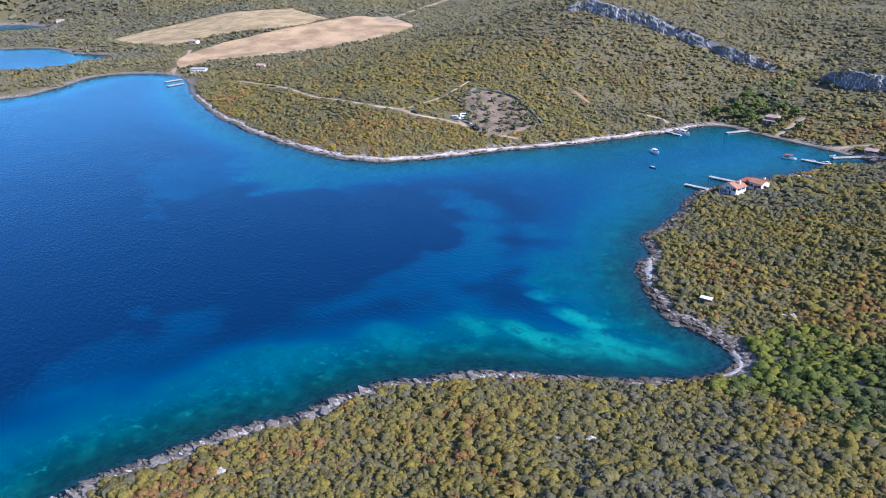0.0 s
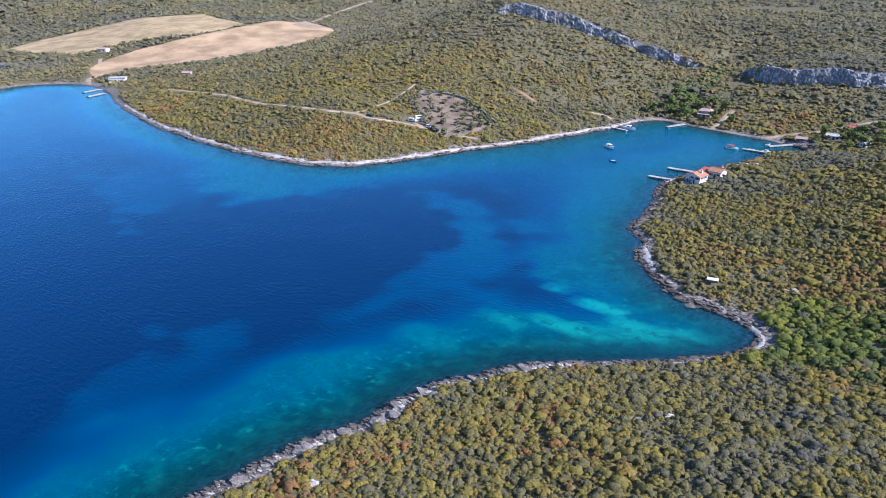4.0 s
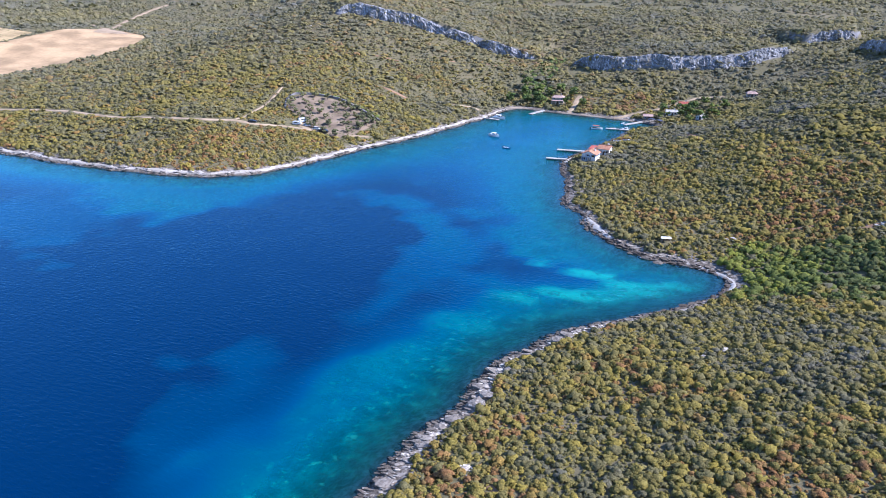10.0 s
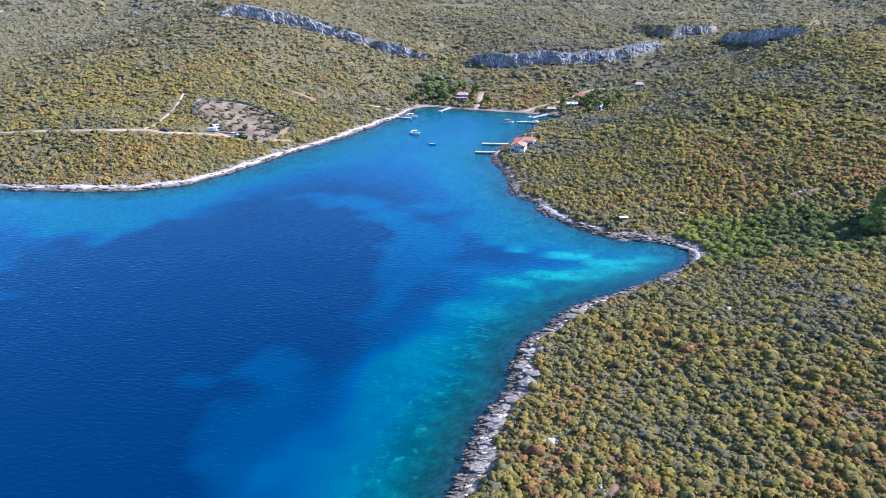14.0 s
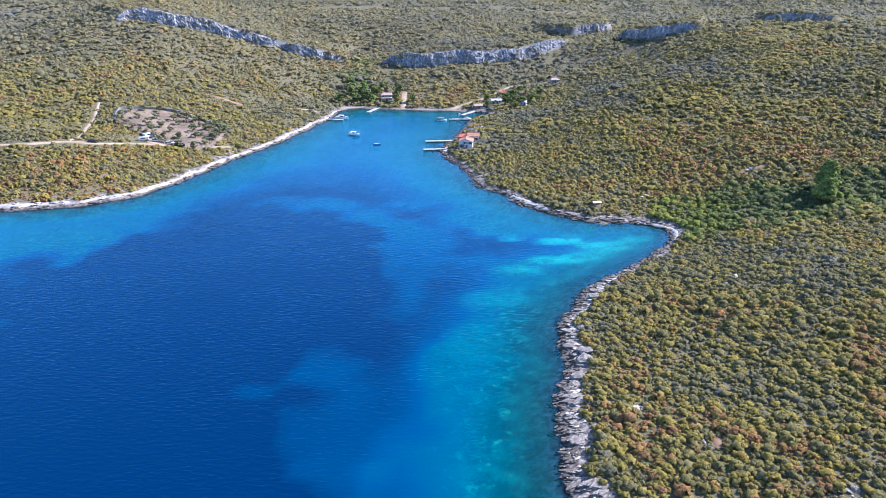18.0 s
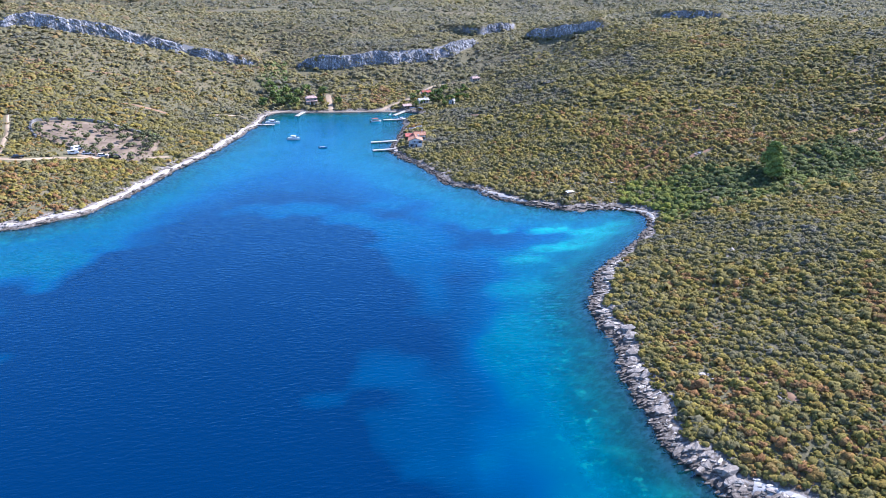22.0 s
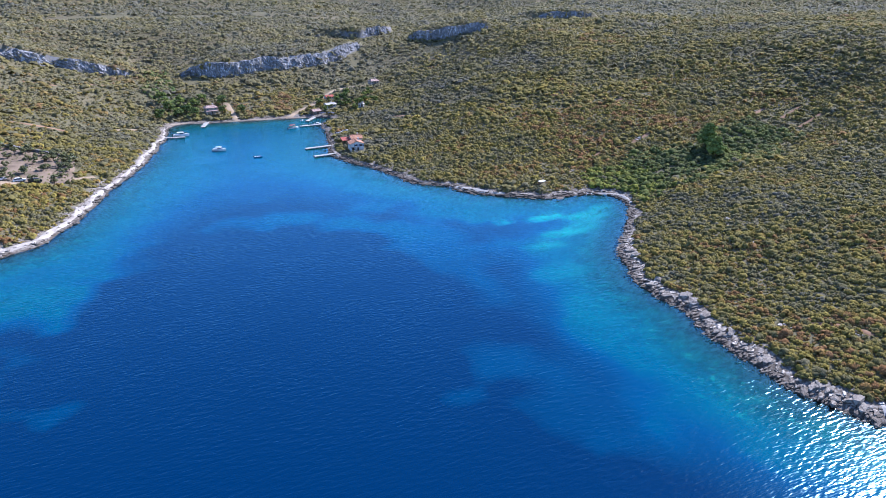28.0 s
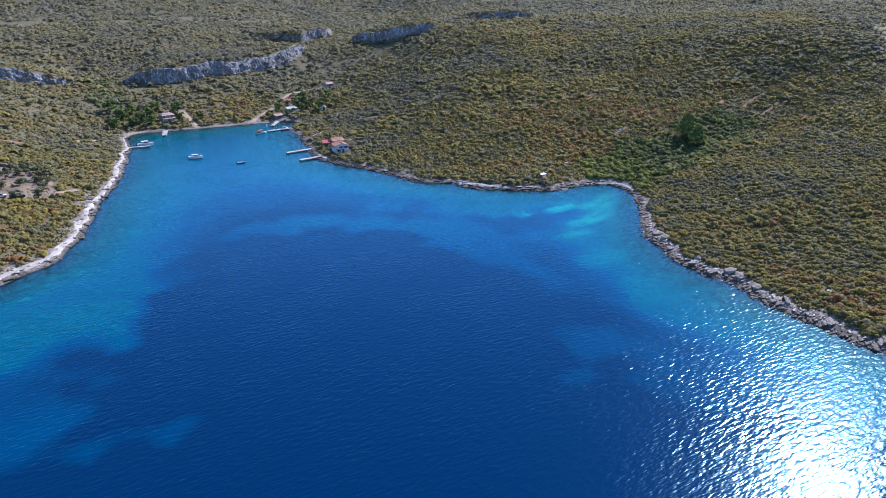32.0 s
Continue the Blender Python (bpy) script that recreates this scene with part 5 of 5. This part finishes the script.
for px, py, s in ((32.5, 103.4, 10), (36.8, 101.2, -20)):
    tp = thing("tarpaulin_shelter", "dark blue tarpaulin stretched over poles at the shore", "shelter", px, py, None, s, "shore shelters")
    part("tarpaulin", Shape().loft([[(-2, -1.6, 1.7), (0, -1.6, 2.3), (2, -1.6, 1.7), (2, -1.6, 1.64), (0, -1.6, 2.24), (-2, -1.6, 1.64)], [(-2, 1.6, 1.7), (0, 1.6, 2.3), (2, 1.6, 1.7), (2, 1.6, 1.64), (0, 1.6, 2.24), (-2, 1.6, 1.64)]]), DARKCLOTH, tp)
    for qx in (-1.9, 1.9):
        for qy in (-1.5, 1.5):
            part("pole", Shape().tube((qx, qy, -0.5), (qx, qy, 1.68), 0.05), WOOD, tp)

# ---------------------------------------------------------------- vehicles


def wheels(parent, L, W, r):
    for sx in (-0.31, 0.31):
        for sy in (-1, 1):
            c = (sx * L, sy * (W / 2 - 0.12), r)
            t = part("wheel", Shape().tube((c[0], c[1] - 0.11, r), (c[0], c[1] + 0.11, r), r, r, 14), RUBBER, parent)
            part("rim", Shape().tube((c[0], c[1] - 0.125, r), (c[0], c[1] + 0.125, r), r * 0.6, r * 0.6, 10), STEEL, t)


def car(label, x, y, turn, paint, van=False, L=4.4, W=1.8, H=1.45):
    c = thing("camper_van" if van else "car", label, "van" if van else "car", x, y, float(height_at(x, y)) + 0.17, turn, "vehicles on the track")
    r = 0.33
    if van:
        body = [(-L / 2, 0.3), (L / 2, 0.3), (L / 2, 1.0), (L / 2 - 0.55, 1.2), (L / 2 - 1.1, H * 0.92), (L / 2 - 1.4, H), (-L / 2, H)]
    else:
        body = [(-L / 2, 0.3), (L / 2, 0.3), (L / 2, 0.75), (L / 2 - 1.1, 0.92), (-L / 2 + 0.1, 0.95), (-L / 2, 0.8)]
    part("body", Shape().loft([[(p, s * W / 2 * k, q) for p, q in body] for s, k in ((-1, 0.94), (-1, 1), (1, 1), (1, 0.94))][0:4:3]), paint, c)
    if not van:
        part("cabin", Shape().loft([[(-L * 0.42, -W * 0.46, 0.93), (L * 0.24, -W * 0.46, 0.9), (L * 0.24, W * 0.46, 0.9), (-L * 0.42, W * 0.46, 0.93)], [(-L * 0.34, -W * 0.36, H), (L * 0.06, -W * 0.36, H), (L * 0.06, W * 0.36, H), (-L * 0.34, W * 0.36, H)]]), GLASS, c, "dark tinted cabin glass")
        part("roof", Shape().box(-L * 0.345, L * 0.065, -W * 0.37, W * 0.37, H, H + 0.04, 0.03), paint, c)
    else:
        part("windscreen", Shape().loft([[(L / 2 - 0.52, -W * 0.4, 1.24), (L / 2 - 0.52, W * 0.4, 1.24), (L / 2 - 0.47, W * 0.4, 1.24), (L / 2 - 0.47, -W * 0.4, 1.24)], [(L / 2 - 1.06, -W * 0.38, H * 0.9), (L / 2 - 1.06, W * 0.38, H * 0.9), (L / 2 - 1.0, W * 0.38, H * 0.9), (L / 2 - 1.0, -W * 0.38, H * 0.9)]]), GLASS, c)
        for s in (-1, 1):
            part("side_window", Shape().box(-L * 0.3, L * 0.1, s * W * 0.5 - 0.03, s * W * 0.5 + 0.012, H * 0.62, H * 0.85), GLASS, c)
    for s in (-1, 1):
        part("headlight", Shape().box(L / 2 - 0.05, L / 2 + 0.02, s * W * 0.36 - 0.16, s * W * 0.36 + 0.16, 0.58, 0.72), WHITEPAINT, c)
    wheels(c, L, W, r)
    return c


car("white camper van parked on bare ground", -130.9, -7.4, 60, WHITEPAINT, True, 4.8, 1.9, 2.2)
car("white van parked beside the track", -130.6, -13.2, 20, WHITEPAINT, True, 4.4, 1.8, 1.8)
car("white hatchback parked beside the vans", -125.6, -11.4, 5, WHITEPAINT)
car("white car parked at the track", -119.2, -12.4, 10, WHITEPAINT)
car("dark off-road car parked by the track", -114.0, -13.6, 16, DARKPAINT, True, 4.6, 1.9, 1.8)
car("dark car standing on the dirt track", -146.6, -28.8, 22, DARKPAINT)
BARE.append((np.array([(-136, -17), (-122, -16), (-111, -15), (-110, -10), (-120, -7), (-134, -2)]), None))
road("parking_ground", "trampled pale ground round the parked vehicles", [(-133, -8), (-127, -12), (-117, -13.5)], 6.0, EARTH, keep=0.3)

# ---------------------------------------------------------------- olive grove


def stone_wall(label, points, height, thick):
    line = curve_through(points, 0.9)
    rng = np.random.default_rng(len(line))
    s = Shape()
    for a, b in zip(line[:-1], line[1:]):
        d = (b - a) / np.linalg.norm(b - a)
        n = np.array([-d[1], d[0]]) * thick / 2
        z = float(height_at(*a))
        for lo, hi in ((-0.3, 0.5 + 0.1 * rng.random()), (0.5, height + (rng.random() - 0.5) * 0.4)):
            k = 0.9 + 0.25 * rng.random()
            q = [(*(p + w * k), z + h) for h in (lo, hi) for p, w in ((a, -n), (b, -n), (b, n), (a, n))]
            s.add(q, [(3, 2, 1, 0), (4, 5, 6, 7), (0, 1, 5, 4), (1, 2, 6, 5), (2, 3, 7, 6), (3, 0, 4, 7)])
    w = new("stone_wall", bpy.data.meshes.new("stone_wall"))
    w.data.from_pydata(s.v, [], s.f)
    w.data.materials.append(DRYSTONE)
    BARE.append((line, 0.5))
    return tagged(w, label, "wall", kind="structure")


stone_wall("grey drystone wall round the upper side of the grove", [(-151, 5), (-156.5, 15), (-156, 25), (-138, 34), (-122, 31), (-106, 24.5), (-100, 21)], 1.1, 0.9)


def tree(name, label, category, x, y, h, crown_r, trunk_h, mat, clumps, rng, group="", tall=1.0):
    t = thing(name, label, category, x, y, None, rng.random() * 360, group)
    s = Shape()
    lean = Vector((rng.random() - 0.5, rng.random() - 0.5, 0)) * 0.3
    top = Vector((lean.x, lean.y, trunk_h))
    r0 = 0.035 * h + 0.05
    s.tube((0, 0, -0.3), lean * 0.5 + Vector((0, 0, trunk_h * 0.5)), r0, r0 * 0.75, 7).tube(lean * 0.5 + Vector((0, 0, trunk_h * 0.5)), top, r0 * 0.75, r0 * 0.55, 7)
    V, F, A, base = [], [], [], 0
    for k in range(clumps):
        a = 2.4 * k + rng.random()
        f = (k + 0.5) / clumps
        rr = crown_r * (0.25 + 0.6 * rng.random()) * (1.0 if tall <= 1 else 1.15 - 0.75 * f)
        c = Vector((math.cos(a) * rr, math.sin(a) * rr, trunk_h + (h - trunk_h) * (0.1 + 0.8 * (f if tall > 1 else rng.random()))))
        s.tube(top * (0.75 + 0.25 * rng.random()), c, r0 * 0.3, r0 * 0.12, 5)
        tv, tf = TREE_CLUMP[int(rng.integers(6))]
        size = crown_r * (0.34 + 0.26 * rng.random()) * (1 if tall <= 1 else 1.15 - 0.5 * f)
        ang = rng.random() * 6.28
        v = np.stack([tv[:, 0] * math.cos(ang) - tv[:, 1] * math.sin(ang), tv[:, 0] * math.sin(ang) + tv[:, 1] * math.cos(ang), (tv[:, 2] - 0.3) * 1.0], 1) * size
        V.append(v + np.array(c))
        F.append(tf + base)
        A.append(np.full(len(v), float(np.clip(0.45 + (rng.random() - 0.5) * 0.7, 0, 1))))
        base += len(v)
    part("trunk", s, BARK, t)
    crown = mesh_object("crown", np.vstack(V), np.vstack(F), mat, False, {"tint": np.concatenate(A)})
    crown.parent = t
    return t


_rng = np.random.default_rng(11)
TREE_CLUMP = [lobed(_rng, 6, -0.2, 30, 0.9) for _ in range(6)]
NEAR_BUSH = [lobed(_rng, 5, 0.2, 20, 0.6) for _ in range(10)]
SLOPE_BUSH = [lobed(_rng, 4, 0.35, 9, 0.5) for _ in range(10)]
MID_BUSH = [lobed(_rng, 3, 0.35, 1, 0.42) for _ in range(10)]
FAR_BUSH = [lobed(_rng, 2, 0.42, 1, 0.38) for _ in range(10)]
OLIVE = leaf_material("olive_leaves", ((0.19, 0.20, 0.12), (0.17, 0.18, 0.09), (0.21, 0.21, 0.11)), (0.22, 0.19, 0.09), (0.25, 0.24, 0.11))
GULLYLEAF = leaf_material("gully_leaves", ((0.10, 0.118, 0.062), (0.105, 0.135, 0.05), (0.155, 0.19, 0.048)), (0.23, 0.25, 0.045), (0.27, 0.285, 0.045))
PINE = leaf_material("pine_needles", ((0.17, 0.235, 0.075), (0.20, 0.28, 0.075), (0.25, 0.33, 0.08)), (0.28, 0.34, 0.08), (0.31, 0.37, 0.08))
_rng = np.random.default_rng(31)
for i in range(9):
    for j in range(6):
        u, v = (i + 0.5 + (_rng.random() - 0.5) * 0.5) / 9, (j + 0.5 + (_rng.random() - 0.5) * 0.5) / 6
        p = GA[int(u * 39)] * (1 - v) + GB[int(u * 39)] * v
        if _rng.random() < 0.88:
            r = 1.3 + 0.9 * _rng.random()
            tree("olive_tree", "small silvery olive tree on stony soil", "tree", p[0], p[1], r * 1.9, r, 0.7, OLIVE, 7, _rng, "olive trees in the grove")
tree("pine_tree", "tall dark green pine above the gully", "tree", 142.5, -100.5, 11.5, 4.0, 2.0, PINE, 40, _rng, "pines of the gully", 2.0)
tree("pine_tree", "broad lower pine with sunlit yellow-green crown", "tree", 138.0, -109.5, 8.5, 3.7, 1.4, PINE, 30, _rng, "pines of the gully", 1.5)
for px, py, h in ((-40, 124, 6), (-44, 130, 7), (-38, 138, 7), (-22, 138, 6.5), (-24, 125, 5), (-50, 124, 6), (-54, 135, 7), (-46, 145, 7), (-33, 146, 6), (-13, 124, 5), (-60, 122, 6), (-57, 148, 7), (36, 111, 3.6), (40, 113.5, 3.2), (47, 114, 4.5), (44, 131, 3.4), (49.5, 131.5, 3.6), (40.5, 134, 4), (53, 103, 4), (61, 103.5, 3.4), (36, 125, 5), (48, 124, 5), (52, 116, 5.5), (53, 126, 6), (57, 108, 5.5), (66, 105, 5), (64, 116, 6), (58, 137, 5), (70, 126, 5.5)):
    tree("broadleaf_tree", "leafy green tree by the inlet houses", "tree", px, py, h, h * 0.48, h * 0.25, LUSH, 11, _rng, "trees by the inlet")
_hedge = curve_through([(-157.5, 27), (-138, 36.5), (-121, 33.5), (-104.5, 27), (-98, 23)], 1.6)
_hz = height_at(_hedge[:, 0], _hedge[:, 1])
scatter("hedge", "dark evergreen hedge behind the drystone wall", np.column_stack([_hedge, _hz]), 1.1 + 0.7 * _rng.random(len(_hedge)), 0.3 + 0.2 * _rng.random(len(_hedge)), MID_BUSH, PINE, "hedge")
_wx, _wy, _g = jitter_grid(-158, -99, -16, 35, 1.5, 91)
_ok = inside(_wx, _wy, np.vstack([GA, GB[::-1]])) & (value_noise(_wx, _wy, 6, 92) > 0.44)
_wx, _wy = _wx[_ok], _wy[_ok]
scatter("grove_weeds", "tufts of dry grass and low shrubs in the grove", np.stack([_wx, _wy, height_at(_wx, _wy) + 0.1], 1), 0.35 + 0.5 * _g.random(len(_wx)), _g.random(len(_wx)), FAR_BUSH, OLIVE)
# rows of vines
_vx, _vs = [], []
for row in range(36):
    u = (row + 0.5) / 36 * 69
    a, b = VA[int(u)], VB[int(u)]
    for v in np.arange(0.03, 0.97, 0.009):
        _vx.append(a * (1 - v) + b * v)
_vx = np.array(_vx) + (_rng.random((len(_vx), 2)) - 0.5) * 0.5
scatter("vines", "green rows of vines on pale soil", np.stack([_vx[:, 0], _vx[:, 1], height_at(_vx[:, 0], _vx[:, 1])], 1), np.full(len(_vx), 0.62), _rng.random(len(_vx)) * 0.6, FAR_BUSH, LUSH, "vines")

# ---------------------------------------------------------------- green gully
GULLY = curve_through([(90, -110), (104, -106), (121, -105), (142, -104), (168, -99)], 4)
GORGE = curve_through([(-44, 128), (-52, 150), (-56, 180), (-55, 212)], 4)
for name, label, line, half, step, size in (("gully_trees", "bright green tall shrubs filling the gully behind the cove", GULLY, 23, 2.3, 1.75),
                                            ("gorge_trees", "green bushes along the gorge bed", GORGE, 9, 3.0, 2.0)):
    x, y, rng = jitter_grid(line[:, 0].min() - 15, line[:, 0].max() + 15, line[:, 1].min() - 15, line[:, 1].max() + 15, step, 77)
    d = line_distance(x, y, line)[0]
    ok = (d < half * (0.35 + 0.9 * value_noise(x, y, 13, 78))) & (shore_at(x, y) > 5) & free_of_things(x, y)
    x, y = x[ok], y[ok]
    scatter(name, label, np.stack([x, y, height_at(x, y)], 1), size * (0.6 + 0.7 * rng.random(len(x))), np.clip(rng.random(len(x)) * 0.45 + 0.35 * value_noise(x, y, 12, 79) + 0.4 * smoothstep(116, 92, x) * (y < 0), 0, 1), MID_BUSH if "gorge" in name else NEAR_BUSH, LUSH if "gorge" in name else GULLYLEAF)
BARE.append((GULLY, 11.0))



# ---------------------------------------------------------------- scrub of the land, in rings round the mouth of the bay


def seen_land(x, y):
    """The stretch of land that faces the bay."""
    return (x < 150 + 1.3 * (y + 215) + 2.2 * np.maximum(y + 80, 0)) & (y > -265)


def scrub_zone(name, label, ring, box, step, radius, templates, seed, shift=0.0, thin=0.1, mixed=0.5):
    x, y, rng = jitter_grid(*box, step, seed)
    away = np.hypot(x - 30, y + 310)
    away = away + (value_noise(x, y, 30, 40) - 0.5) * 0.25 * away + (rng.random(len(x)) - 0.5) * 0.10 * away
    ok = (away >= ring[0]) & (away < ring[1]) & seen_land(x, y)
    x, y = x[ok], y[ok]
    s, z = shore_at(x, y), height_at(x, y)
    west = smoothstep(-30, -90, x)
    gap = value_noise(x, y, 13, 42) * 0.25 + value_noise(x, y, 4.5, 43) * 0.35 + rng.random(len(x)) * 0.4
    ok = (s > strip_width(x, y) + 0.2 + 2.0 * value_noise(x, y, 7, 41)) & (z > 0.9) & (gap > thin + 0.2 * west) & free_of_things(x, y)
    x, y, z, s, west = x[ok], y[ok], z[ok], s[ok], west[ok]
    patch = value_noise(x, y, 70, 49) * 0.35 + value_noise(x, y, 26, 44) * 0.35 + value_noise(x, y, 7, 45) * 0.3
    patch = np.clip(0.5 + (patch - 0.5) * 1.5 + 0.10 * west, 0, 1)
    r = radius * (0.5 + 1.5 * rng.random(len(x)) ** 2.4) * (0.75 + 0.5 * value_noise(x, y, 10, 46))
    tint = np.clip(patch * 0.9 + (rng.random(len(x)) - 0.5) * mixed + 0.05 + shift, 0, 1)
    dry = (rng.random(len(x)) < 0.6 * west * (x > -480) * smoothstep(0.25, 0.7, value_noise(x, y, 18, 47)))
    tint = np.where(dry, np.where(rng.random(len(x)) < 0.3, 0.86 + 0.08 * rng.random(len(x)), 0.3 + 0.25 * rng.random(len(x))), tint)
    # grey grows with distance from the bay mouth: painted aerial haze
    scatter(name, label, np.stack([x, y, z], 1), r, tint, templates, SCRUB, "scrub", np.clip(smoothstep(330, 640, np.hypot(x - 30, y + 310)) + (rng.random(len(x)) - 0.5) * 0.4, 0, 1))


# outer rings get a lower shift, a greyer tint that adds to the painted haze
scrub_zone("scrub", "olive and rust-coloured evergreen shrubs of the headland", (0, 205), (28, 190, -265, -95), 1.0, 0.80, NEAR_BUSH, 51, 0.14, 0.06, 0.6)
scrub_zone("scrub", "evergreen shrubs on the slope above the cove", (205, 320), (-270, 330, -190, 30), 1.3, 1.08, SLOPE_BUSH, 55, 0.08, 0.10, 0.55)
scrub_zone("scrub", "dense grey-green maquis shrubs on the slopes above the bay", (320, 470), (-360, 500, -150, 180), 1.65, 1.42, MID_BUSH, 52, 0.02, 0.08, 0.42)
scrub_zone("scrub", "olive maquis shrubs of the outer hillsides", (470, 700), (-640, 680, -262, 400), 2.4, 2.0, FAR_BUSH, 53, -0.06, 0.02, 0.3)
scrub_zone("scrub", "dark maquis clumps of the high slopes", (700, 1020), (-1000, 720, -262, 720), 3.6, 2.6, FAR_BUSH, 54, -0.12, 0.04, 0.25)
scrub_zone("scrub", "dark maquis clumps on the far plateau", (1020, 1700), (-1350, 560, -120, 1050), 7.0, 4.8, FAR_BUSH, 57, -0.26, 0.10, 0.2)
x, y, rng = jitter_grid(50, 420, -420, -60, 5.6, 56)
_ok = ~seen_land(x, y) & (shore_at(x, y) > 6) & free_of_things(x, y)
x, y = x[_ok], y[_ok]
scatter("scrub", "evergreen shrubs on the southern side of the headland", np.stack([x, y, height_at(x, y)], 1), 2.5 * (0.6 + 0.8 * rng.random(len(x))), rng.random(len(x)) * 0.8, FAR_BUSH, SCRUB)
_led = [ledge_shrubs(line, 200 + i) for i, (line, _) in enumerate(CLIFFS.values())]
_lp, _lr = np.vstack([a for a, _ in _led]), np.concatenate([b for _, b in _led])
scatter("ledge_shrubs", "dark shrubs clinging to the cliff ledges", _lp, _lr, 0.25 + 0.3 * np.random.default_rng(9).random(len(_lp)), MID_BUSH, SCRUB)
